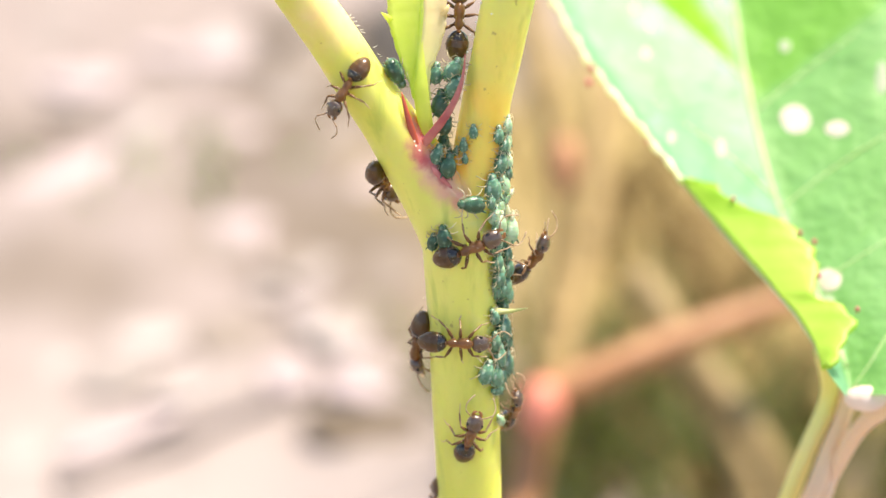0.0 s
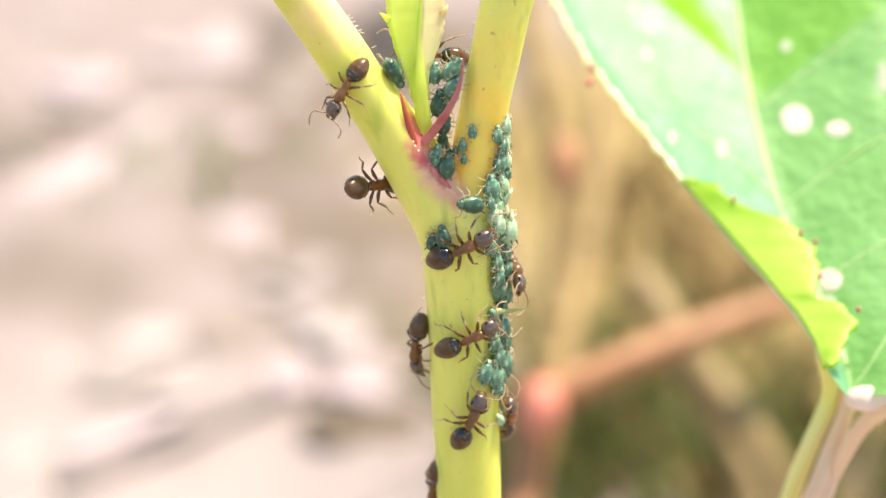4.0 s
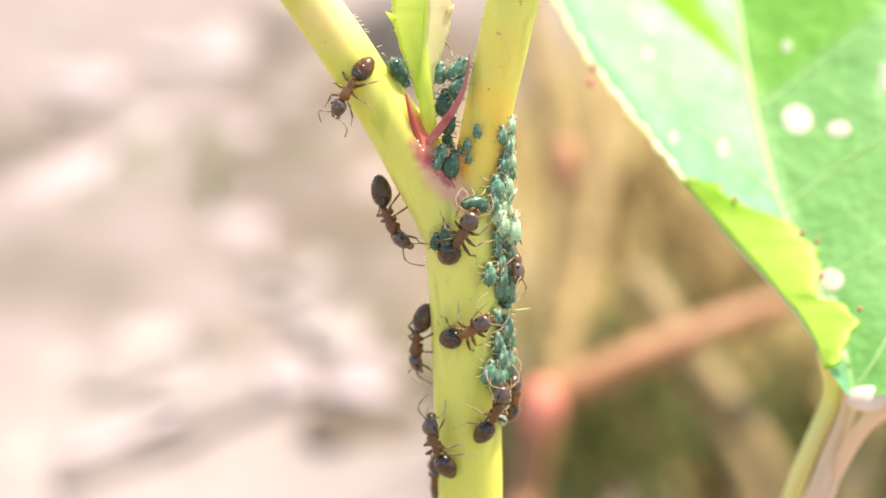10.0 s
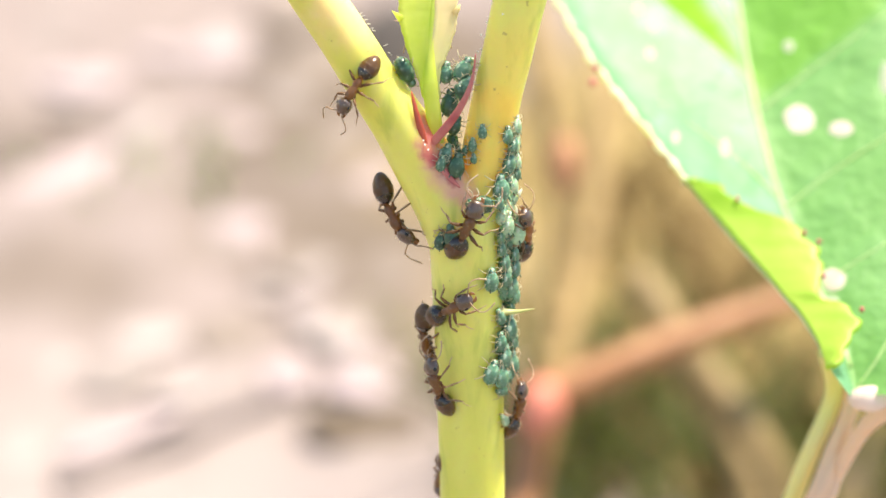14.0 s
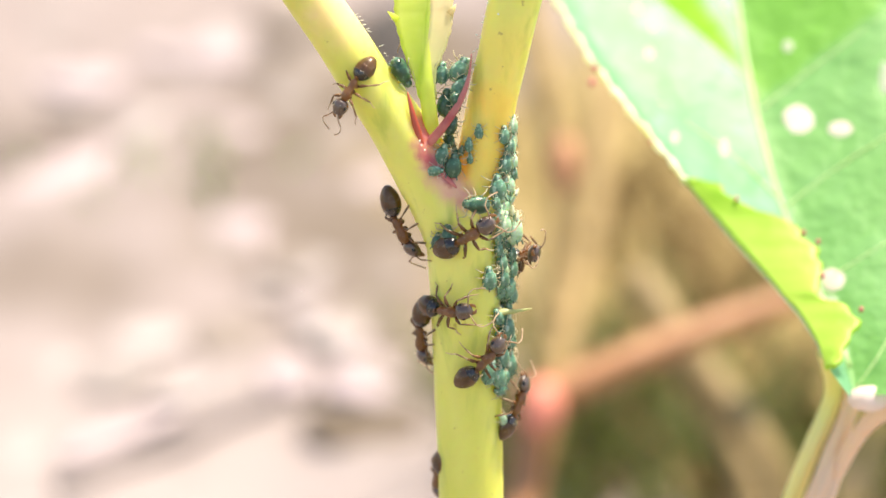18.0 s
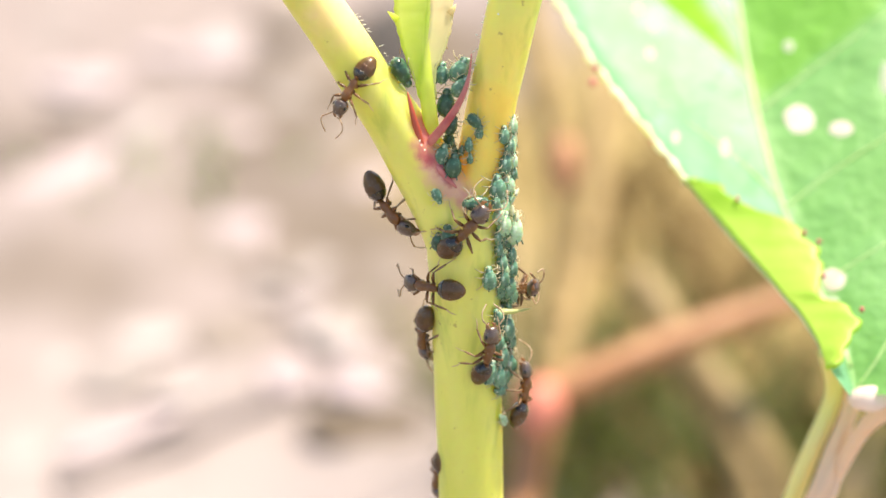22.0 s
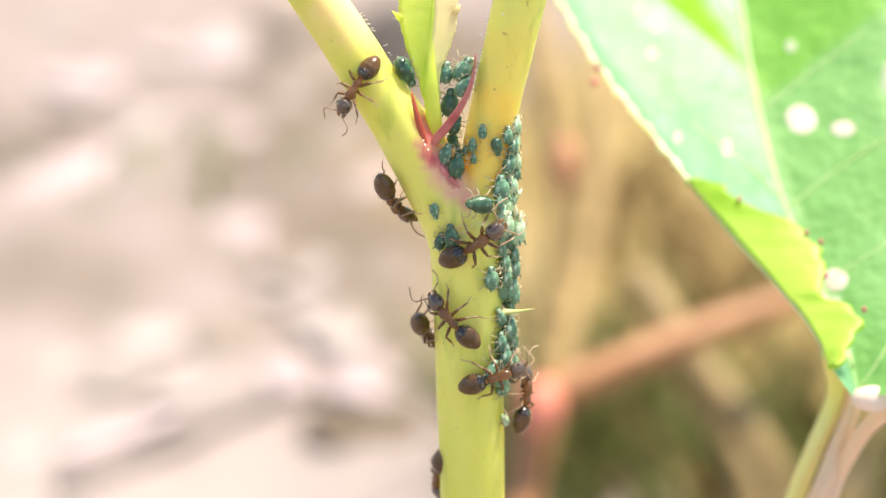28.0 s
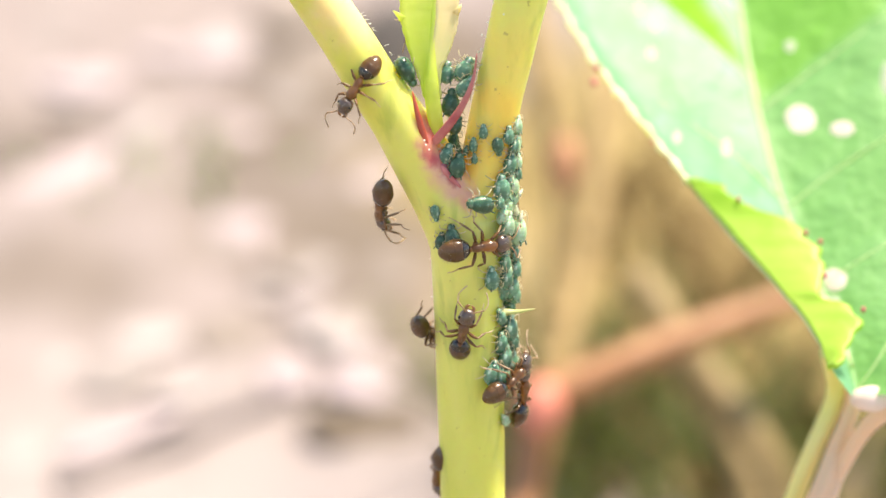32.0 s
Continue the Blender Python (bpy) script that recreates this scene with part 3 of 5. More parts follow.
    # narrow stipules
    for mat, pts, rs, label in (
            (STIPULE, [(-1.41, -1, 5.73), (-0.80, -1.4, 6.45), (-0.13, -1.7, 7.24), (0.53, -1.8, 8.17), (1.07, -1.8, 9.23), (1.37, -1.6, 10.31), (1.50, -1.4, 11.53)],
             [0.12, 0.27, 0.26, 0.22, 0.16, 0.09, 0.03], "narrow curved pink-red stipule"),
            (ORANGE, [(-1.00, -1.65, 4.84), (-1.30, -1.55, 5.78), (-1.64, -1.5, 6.85), (-1.97, -1.4, 8.05), (-2.28, -1.05, 9.31)], [0.06, 0.18, 0.22, 0.16, 0.03], "orange-red stipule against the branch")):
        bm = bmesh.new()
        tube(bm, *smooth_path(*upright_path(pts, rs), 5), 10, 0.45)
        part("stipule", bm, mat, root, label)
    bm = bmesh.new()
    tube(bm, *smooth_path(*upright_path([(2.95, -1.2, -3.75), (3.49, -0.9, -3.72), (4.16, -0.8, -3.69), (5.17, -0.8, -3.52)], [0.34, 0.2, 0.12, 0.02]), 4), 10)
    part("prickle", bm, THORN, root, "thin pale green prickle")
    for i, p in enumerate(((-1.43, -1.75, 6.10), (-1.23, -1.8, 5.83), (-1.53, -1.72, 6.37), (2.46, -0.3, 14.68), (2.16, -0.2, 13.51), (1.82, -0.3, 12.76), (1.65, -0.2, 11.76), (3.08, -1.2, 13.92))):
        bm = bmesh.new()
        ball(bm, upright(p)[0], (0.06, 0.06, 0.06), 8, 6)
        part("gland", bm, GLAND, root, "tiny white gland dot")
    rng = random.Random(5)
    bm = bmesh.new()
    for line, reach in ((((-5.97, 0, 14.88), (-4.69, 0, 13.19), (-3.41, 0, 11.50), (-2.56, 0, 9.82), (-1.89, 0, 8.13)), 1), (((-9.58, 0, 14.88), (-7.05, 0, 11.50), (-4.96, 0, 8.13), (-3.17, 0, 4.76), (-1.32, 0, 1.38)), -1), (((-1.21, 0, 0.71), (-0.74, 0, -5.36), (-0.30, 0, -14.81)), -1),
                        (((2.50, 0, 14.88), (2.09, 0, 13.19), (1.69, 0, 11.50), (1.42, 0, 9.82)), -1), (((5.60, 0, 14.88), (4.49, 0, 11.50), (3.85, 0, 8.13)), 1)):
        for a, b in zip(line, line[1:]):
            for _ in range(5):
                p = Vector(a).lerp(Vector(b), rng.random()) + Vector((-0.16 * reach, rng.uniform(-0.3, 0.2), 0))
                q = p + Vector((reach * rng.uniform(0.1, 0.28), rng.uniform(-0.1, 0.1), rng.uniform(-0.12, 0.12)))
                tube(bm, *upright_path([p, q], [0.022, 0.008]), 4)
    tagged(part("stem_hairs", bm, GLAND, root, "sparse tiny white hairs along the stem"), kind="stuff")
    return root


plant = build_plant()


# ---- the large leaf ----
def build_leaf():
    root = thing("leaf", "large bright green serrated leaf with pale spots and rolled margin", "leaf")
    # rows up the leaf: edge or fold, midrib, far edge
    stations = (
        (700, 1498, 1508, 1600), (660, 1468, 1503, 1650), (610, 1447, 1490, 1690), (560, 1415, 1468, 1750), (500, 1364, 1440, 1820), (430, 1300, 1408, 1880),
        (370, 1250, 1382, 1915), (310, 1202, 1362, 1935), (245, 1150, 1345, 1945), (180, 1098, 1330, 1945), (115, 1047, 1318, 1935),
        (50, 1008, 1308, 1915), (0, 980, 1300, 1890), (-80, 930, 1288, 1840), (-200, 900, 1270, 1740), (-330, 960, 1255, 1560), (-420, 1200, 1245, 1300))
    ys = np.array([s[0] for s in stations])[::-1]
    cols = [np.array([s[i] for s in stations])[::-1] for i in (1, 2, 3)]
    unit = MM * 2 * 150 * math.tan(radians(10)) / 1568

    def put(px, py, depth):
        k = 1 + depth / 150
        return Vector(((px - 784) * unit * k, depth * MM, (441 - py) * unit * k))

    def depth(py, f, side):
        """Depth of the blade: f from midrib to edge, 0 to 1."""
        base = 11.5 + 0.030 * (660 - py)
        if side < 0:
            curl = max(0.0, (f - 0.9) / 0.1)
            return base - 3.4 * f ** 1.2 - 0.9 * curl ** 2 + 0.8 * noise.noise((py * 0.011, 2.2 * f, 0)) * f * (1 - f) * 2
        return base - 4.6 * f - 0.004 * (660 - py) * min(1.0, 2.5 * f) + 0.9 * noise.noise((py * 0.011, 3 * f, 5)) * f

    rows = np.linspace(699, -418, 156)
    bm = bmesh.new()
    grid = []
    for i, y in enumerate(rows):
        l, m, r = [np.interp(y, ys, c) for c in cols]
        saw = (0.5 - (i * 0.26) % 1.0) * 9 if y < 315 else 0
        row = [bm.verts.new(put(m + (l - m) * f + (saw if f == 1 else 0), y, depth(y, f, -1))) for f in np.linspace(1, 0, 19)]
        row += [bm.verts.new(put(m + (r - m) * f, y, depth(y, f, 1))) for f in np.linspace(0, 1, 17)[1:]]
        grid.append(row)
    for a, b in zip(grid, grid[1:]):
        for k in range(len(a) - 1):
            bm.faces.new((a[k], a[k + 1], b[k + 1], b[k]))
    blade = part("blade", bm, LEAF, root)
    # the thick pale margin, white glints put into its colour
    bm = bmesh.new()
    edge = [put(float(np.interp(y, ys, cols[0])) + (0.5 - (i * 0.8) % 1.0) * 6, y, depth(y, 1, -1) - 0.05) / MM for i, y in enumerate(np.linspace(330, -330, 64))]
    tube(bm, edge, [0.20 + 0.10 * math.sin(i * 2.1) for i in range(64)], 8)
    part("margin", bm, MARGIN, root, "pale yellow toothed leaf margin with painted white glints")
    # the rolled margin that shows the underside
    bm = bmesh.new()
    grid = []
    for i, y in enumerate(np.linspace(655, 318, 70)):
        l, m = np.interp(y, ys, cols[0]), np.interp(y, ys, cols[1])
        wide = float(np.interp(y, (318, 330, 345, 363, 390, 414, 444, 475, 509, 530, 546, 570, 592, 620, 655), (20, 62, 46, 62, 112, 130, 132, 110, 72, 62, 92, 100, 74, 44, 10)))
        wide += 9 * abs(math.sin(i * 0.33 + 1.6 * noise.noise((i * 0.12, 0, 0)))) + 8 * noise.noise((i * 0.23, 4, 0)) - 5
        d = depth(y, 1, -1)
        grid.append([bm.verts.new(put(l - 2 + wide * t, y - 26 * t * t * (1 - t), d - 0.15 - 0.75 * t)) for t in np.linspace(0, 1, 12)])
    for a, b in zip(grid, grid[1:]):
        for k in range(11):
            bm.faces.new((a[k], a[k + 1], b[k + 1], b[k]))
    fold = bmesh.new()
    line = [put(float(np.interp(y, ys, cols[0])) - 1, y, depth(y, 1, -1) - 0.15) / MM for y in np.linspace(652, 322, 40)]
    tube(fold, line, [0.06 + 0.13 * math.sin(math.pi * k / 39) ** 0.4 for k in range(40)], 8)
    part("fold", fold, MARGIN, root, "pale rounded fold of the leaf margin")
    roll = part("rolled_margin", bm, LEAF_UNDER, root, "yellow-green rolled leaf margin with toothed edge")
    s = roll.modifiers.new("thickness", "SOLIDIFY")
    s.thickness = 0.0003
    # red tips on the teeth
    for px, py, dd in ((1050, 120, -0.4), (1044, 146, -0.4), (1418, 412, -1.5), (1444, 428, -1.5), (1452, 488, -1.5), (1300, 352, -1.5), (1520, 548, -1.5), (1150, 252, 0)):
        bm = bmesh.new()
        ball(bm, put(px, py, depth(py, 1, -1) + dd) / MM, (0.26, 0.2, 0.28) if py < 160 else (0.16, 0.14, 0.2), 8, 6)
        part("tooth_tip", bm, STIPULE, root, "red tooth tip")
    # veins

    def vein(points, radii, name="vein"):
        bm = bmesh.new()
        pts = []
        for px, py in points:
            l, m, r = [float(np.interp(py, ys, c)) for c in cols]
            f, side = ((m - px) / (m - l), -1) if px < m else ((px - m) / (r - m), 1)
            pts.append(put(px, py, depth(py, f, side) - (0.05 if name == "midrib" else 0.02)) / MM)
        tube(bm, *smooth_path(pts, radii, 5), 8, 0.6)
        part(name, bm, VEIN if name == "midrib" else VEIN_FINE, root)

    vein([(1500, 650), (1440, 500), (1382, 370), (1345, 245), (1318, 115), (1300, 0), (1270, -200), (1250, -400)], [0.16, 0.16, 0.17, 0.19, 0.21, 0.2, 0.16, 0.1], "midrib")
    for pts in (((1322, 148), (1290, 113), (1245, 73), (1200, 34), (1160, -2), (1130, -28)), ((1376, 355), (1310, 290), (1230, 230), (1160, 180)),
                ((1310, 60), (1240, -40), (1160, -130)), ((1342, 196), (1400, 148), (1500, 72), (1568, 20)), ((1382, 372), (1460, 310), (1568, 240), (1700, 170)),
                ((1445, 510), (1500, 470), (1600, 410), (1720, 350)), ((1510, 690), (1545, 640), (1580, 585), (1680, 470))):
        vein(pts, list(np.linspace(0.10, 0.05, len(pts))))
    # pale spots; the one at (1466, 532) is a gleam of the blade, painted as a spot
    for px, py, rx, rz in ((1410, 211, 1.0, 0.95), (1484, 228, 0.80, 0.52), (1470, 496, 0.8, 0.75), (1466, 532, 0.5, 0.34), (1391, 82, 0.36, 0.40), (1278, 262, 0.34, 0.60), (1191, 243, 0.28, 0.44),
                           (1146, 93, 0.36, 0.44), (1152, 46, 0.3, 0.36), (1124, 16, 0.3, 0.4), (1563, 138, 0.40, 1.10)):
        bm = bmesh.new()
        discs = []
        for k in range(5):
            disc = []
            for a in range(18):
                way = 2 * math.pi * a / 18
                wob = 1 + 0.14 * noise.noise((px + math.cos(way), py + math.sin(way), 0))
                qx, qy = px + rx * 27 * wob * k / 4 * math.cos(way), py + rz * 27 * wob * k / 4 * math.sin(way)
                l, m, r = [float(np.interp(qy, ys, c)) for c in cols]
                f, side = ((m - qx) / (m - l), -1) if qx < m else ((qx - m) / (r - m), 1)
                disc.append(bm.verts.new(put(qx, qy, depth(qy, f, side) - 0.08 + 0.06 * (k / 4) ** 4)))
            discs.append(disc)
        for a, b in zip(discs, discs[1:]):
            for k in range(18):
                bm.faces.new((a[k], a[(k + 1) % 18], b[(k + 1) % 18], b[k]))
        part("leaf_spot", bm, BLEMISH if rx > 0.7 else SPOT_AND_GLEAM, root, "pale pinkish dead spot" if rx > 0.7 else "faint pinkish spot; the lowest of these is a painted gleam")
    # stalks at the base
    for pts, rs, mat in (
            ([(24.56, 12, -6.59), (25.38, 14.5, -9.58), (23.97, 15, -13.32), (22.81, 16, -16.76), (21.01, 18, -23.01), upright((11.30, 9, -37.87))[0], upright((2.41, 1, -44.45))[0]], [0.6, 0.62, 0.6, 0.62, 0.7, 0.9, 1.1], PETIOLE),
            ([(26.49, 14.5, -7.73), (26.41, 14, -10.29), (25.30, 14, -13.24), (23.83, 14, -16.93), (21.13, 17.5, -22.75)], [0.45, 0.52, 0.6, 0.65, 0.6], PETIOLE_RED),
            ([(30.10, 10, -9.45), (28.40, 10.5, -10.15), (26.90, 12, -11.65), (25.49, 14, -14.72), (24.57, 14, -16.93), (21.32, 17.5, -23.13)], [0.7, 0.65, 0.55, 0.5, 0.48, 0.45], PETIOLE_RED)):
        bm = bmesh.new()
        tube(bm, *smooth_path(pts, rs, 5), 12)
        part("petiole", bm, mat, root, "pink-green leaf stalk")
    bm = bmesh.new()
    ball(bm, (26.90, 9.4, -9.50), (1.4, 0.7, 0.85))
    part("node", bm, BLEMISH, root, "pale pink node at the leaf base")
    return root


leaf = build_leaf()


# ---- insects ----
def limb(bm, pts, rs, sides=6):
    tube(bm, *smooth_path(pts, rs, 3), sides)


def lathe(bm, profile, sides, wide, tall, sink=0.0):
    """A closed body of revolution along x from (x, radius) pairs, wide across and tall; sink flattens its belly."""
    rows = []
    for x, r in profile:
        row = []
        for a in (2 * math.pi * k / sides for k in range(sides)):
            up = math.sin(a)
            row.append(bm.verts.new(Vector((x, r * wide * math.cos(a), r * tall * (up if up > 0 else up * (1 - sink)))) * MM))
        rows.append(row)
    for a, b in zip(rows, rows[1:]):
        for k in range(sides):
            bm.faces.new((a[k], b[k], b[(k + 1) % sides], a[(k + 1) % sides]))
    bm.faces.new(rows[0])
    bm.faces.new(rows[-1][::-1])


def gaster_girth(x):
    """Half width of the hind body at x behind its joint, 0 to 1.9: blunt in front, drawn to a point behind."""
    t = min(1.0, max(0.0, x / 1.9))
    return 0.70 * max(0.02, math.sin(math.pi * t ** 0.90) ** 0.50 * (1 - 0.06 * t))


def bristles(bm, count, seed, girth, x0, x1, wide, tall, back):
    """Short stiff hairs that stand off the upper side of a body."""
    rng = random.Random(seed)
    for _ in range(count):
        x, a = rng.uniform(x0, x1), rng.uniform(-0.3, math.pi + 0.3)
        r = girth(abs(x))
        p = Vector((x, r * wide * math.cos(a), r * tall * math.sin(a)))
        out = Vector((back * 0.7, math.cos(a), math.sin(a))).normalized()
        tube(bm, [p, p + out * rng.uniform(0.08, 0.17)], [0.012, 0.004], 3)


def build_ant():
    root = thing("ant", "dark brown ant clinging to the stem", "ant", Matrix.Identity(4), "ants on the stem")
    # middle body: broad front dome, saddle, and a sloping rear
    bm = bmesh.new()
    lathe(bm, [(0.86, 0.10), (0.80, 0.19), (0.68, 0.29), (0.50, 0.36), (0.30, 0.365), (0.14, 0.33), (0.02, 0.29), (-0.10, 0.25), (-0.20, 0.245),
               (-0.32, 0.28), (-0.46, 0.285), (-0.60, 0.25), (-0.72, 0.18), (-0.80, 0.10)], 20, 0.92, 1.05, 0.15)
    for x in (0.44, 0.02, -0.42):
        for s in (-1, 1):
            ball(bm, (x, s * 0.21, -0.20), (0.16, 0.13, 0.18), 10, 7)
    for v in bm.verts:
        v.co *= 1 + 0.035 * noise.noise(v.co * 5200)
    chest = part("mesosoma", bm, ANT_WAIST, root, "brown middle body")
    bm = bmesh.new()
    bristles(bm, 26, 3, lambda x: 0.34, -0.5, 0.7, 0.92, 1.05, -0.4)
    tagged(part("hairs", bm, ANT_HAIR, chest, "short pale hairs"), kind="stuff")
    # hind body: a membrane core under four overlapping plates
    bm = bmesh.new()
    lathe(bm, [(-x, gaster_girth(x) * 0.955 + 0.004) for x in np.linspace(0.02, 1.86, 22)], 20, 1.0, 0.84)
    limb(bm, [(0.10, 0, -0.02), (-0.04, 0, -0.03), (-0.16, 0, 0)], [0.10, 0.09, 0.15], 8)
    gaster = part("gaster", bm, ANT_BAND, root, "glossy dark brown hind body", offset(-0.80, 0, -0.05))
    for x0, x1 in ((0.03, 0.50), (0.46, 1.00), (0.96, 1.45), (1.41, 1.90)):
        bm = bmesh.new()
        xs = np.linspace(x0, x1, 12)
        lathe(bm, [(-x, gaster_girth(x) * (0.972 + 0.032 * ((x - x0) / (x1 - x0)) ** 2) + 0.004) for x in xs], 28, 1.0, 0.84)
        part("plate", bm, ANT_PLATE if x0 > 0.4 else ANT_BLACK, gaster, "olive-brown glossy plate" if x0 > 0.4 else "black first plate beside the waist")
    bm = bmesh.new()
    bristles(bm, 60, 5, gaster_girth, -1.8, -0.2, 1.0, 0.84, -1)
    tagged(part("hairs", bm, ANT_HAIR, gaster, "short pale hairs"), kind="stuff")
    bm = bmesh.new()
    ball(bm, (-0.02, 0, 0.13), (0.075, 0.17, 0.24), 12, 8)
    part("petiole_scale", bm, ANT_WAIST, gaster)
    # head: broad behind with rounded corners, narrowing to the jaws
    bm = bmesh.new()
    lathe(bm, [(-0.02, 0.10), (0.02, 0.26), (0.09, 0.40), (0.20, 0.49), (0.36, 0.535), (0.54, 0.53), (0.72, 0.49), (0.88, 0.42), (0.99, 0.34), (1.06, 0.24), (1.09, 0.10)], 26, 1.0, 0.80, 0.15)
    limb(bm, [(-0.14, 0, 0), (0.06, 0, 0)], [0.12, 0.16], 8)
    head = part("head", bm, ANT_BODY, root, "broad dark glossy head", offset(0.78, 0, 0.02))
    bm = bmesh.new()
    bristles(bm, 30, 8, lambda x: 0.52, 0.1, 0.85, 1.0, 0.80, 0.5)
    tagged(part("hairs", bm, ANT_HAIR, head, "short pale hairs"), kind="stuff")
    bm = bmesh.new()
    ball(bm, (0.93, 0, 0.10), (0.15, 0.24, 0.17), 12, 8)
    part("face_plate", bm, ANT_WAIST, head)
    for s in (-1, 1):
        bm = bmesh.new()
        ball(bm, (0.46, s * 0.455, 0.17), (0.14, 0.085, 0.12), 12, 8)
        part("eye", bm, EYE_BLACK, head)
        bm = bmesh.new()
        limb(bm, [(1.0, s * 0.24, -0.06), (1.20, s * 0.22, -0.10), (1.32, s * 0.05, -0.13)], [0.13, 0.11, 0.03])
        part("mandible", bm, ANT_WAIST, head, "reddish-brown jaw")
        feeler = bmesh.new()
        limb(feeler, [(0, 0, 0), (0.26, s * 0.36, 0.16), (0.46, s * 0.76, 0.12)], [0.048, 0.044, 0.052])
        antenna = part("antenna", feeler, ANT_SHIN, head, "elbowed antenna", offset(0.90, s * 0.16, 0.20))
        bm = bmesh.new()
        joints, _ = smooth_path([(0.46, s * 0.76, 0.12), (0.80, s * 0.90, -0.02), (1.16, s * 0.80, -0.22), (1.48, s * 0.62, -0.38)], [0] * 4, 4)
        for a, b in zip(joints, joints[1:]):
            far = (a - joints[0]).length
            tube(bm, [a, a.lerp(b, 0.25), a.lerp(b, 0.85), b], [0.026 + 0.010 * far, 0.036 + 0.014 * far, 0.040 + 0.014 * far, 0.024 + 0.010 * far], 6)
        part("whip", bm, ANT_FEELER, antenna, "pale jointed end of the antenna")
    for s in (-1, 1):
        for x, knee, ankle, foot in (
                (0.45, (0.40, 0.66, 0.16), (0.86, 0.92, -0.52), (1.30, 1.02, -0.80)),
                (0.02, (0.06, 0.84, 0.22), (0.02, 1.24, -0.56), (0.20, 1.66, -0.84)),
                (-0.40, (-0.46, 0.80, 0.26), (-1.00, 1.10, -0.50), (-1.52, 1.30, -0.82))):
            pt = lambda p: Vector((p[0], s * p[1] * 0.92, p[2]))
            k, a, f = pt(knee), pt(ankle), pt(foot)
            bm = bmesh.new()
            limb(bm, [(0, 0, 0), k * 0.14 + Vector((0, 0, -0.03)), k * 0.5 + Vector((0, 0, 0.04)), k], [0.09, 0.075, 0.115, 0.060])
            leg = part("leg", bm, ANT_THIGH, root, "", offset(x, s * 0.20, -0.18))
            bm = bmesh.new()
            limb(bm, [k, k.lerp(a, 0.12), k.lerp(a, 0.6), a], [0.058, 0.050, 0.074, 0.046])
            tube(bm, [a, a + (a - k).normalized() * 0.12 + Vector((0, 0, -0.06))], [0.020, 0.004], 4)
            part("shin", bm, ANT_SHIN, leg, "brown shin")
            bm = bmesh.new()
            bow = Vector((0, 0, 0.08))
            limb(bm, [a, a.lerp(f, 0.45) + bow, a.lerp(f, 0.8) + bow * 0.6, f], [0.040, 0.034, 0.030, 0.026])
            for q in (-1, 1):
                tube(bm, [f, f + (f - a).normalized() * 0.09 + Vector((0.03 * q, 0.03 * q, -0.03))], [0.018, 0.004], 3)
            part("foot", bm, ANT_FOOT, leg, "thin pale foot with claws")
    return root


def build_aphid(tone, label):
    """A plump aphid one millimetre long, head towards x."""
    root = thing("shed_skin" if tone == SHED else "aphid", label, "aphid", Matrix.Identity(4), "aphid colony on the stem")
    bm = bmesh.new()
    ball(bm, (-0.06, 0, 0), (0.44, 0.31, 0.27), 16, 14, lambda x: (1 - 0.14 * x) * (1 + 0.035 * math.sin(16 * x)))
    part("abdomen", bm, tone, root)
    bm = bmesh.new()
    ball(bm, (0.36, 0, -0.02), (0.15, 0.17, 0.15), 12, 8)
    part("head", bm, tone, root)
    for s in (-1, 1):
        bm = bmesh.new()
        limb(bm, [(-0.3, s * 0.15, 0.14), (-0.38, s * 0.19, 0.20), (-0.47, s * 0.22, 0.23)], [0.035, 0.03, 0.022], 5)
        part("siphuncle", bm, APHID_DARK, root)
        bm = bmesh.new()
        limb(bm, [(0.45, s * 0.07, 0.03), (0.53, s * 0.18, 0.12), (0.34, s * 0.32, 0.16), (0.1, s * 0.37, 0.14)], [0.018, 0.014, 0.011, 0.006], 4)
        part("antenna", bm, APHID_LEG, root)
        for x, fx in ((0.26, 0.42), (0.12, 0.10), (-0.02, -0.36)):
            bm = bmesh.new()
            limb(bm, [(x, s * 0.16, -0.1), (x * 0.5 + fx * 0.55, s * 0.40, 0.06), (fx * 1.15, s * 0.52, -0.22)], [0.027, 0.021, 0.013], 4)
            part("leg", bm, APHID_LEG, root)
    bm = bmesh.new()
    limb(bm, [(-0.46, 0, 0), (-0.54, 0, 0.02)], [0.05, 0.02], 5)
    part("cauda", bm, APHID_LEG, root)
    return root


def on_stem(u, v, w, phi, heading, dive=None):
    """A pose on the stem's skin: phi round the stem (0 faces the viewer), heading from the right, up the stem at 90.
    Given dive, the heading lies in the leaning plane and dive turns the head away from the viewer."""
    h = radians(heading)
    p = radians(phi) if abs(phi) > 120 else radians(max(-62, min(62, phi)))
    n = Vector((math.sin(p), 0, 0)) + OUT * math.cos(p)
    if dive is None:
        along = (Vector((math.cos(p), 0, 0)) - OUT * math.sin(p)) * math.cos(h) + UP * math.sin(h)
    else:
        d = radians(dive)
        along = Vector((math.cos(h) * math.cos(d), math.sin(d), math.sin(h) * math.cos(d)))
    n = (n - along * n.dot(along)).normalized()
    m = Matrix((along, n.cross(along), n)).transposed().to_4x4()
    m.translation = upright((u, v, w))[0] * MM
    return m


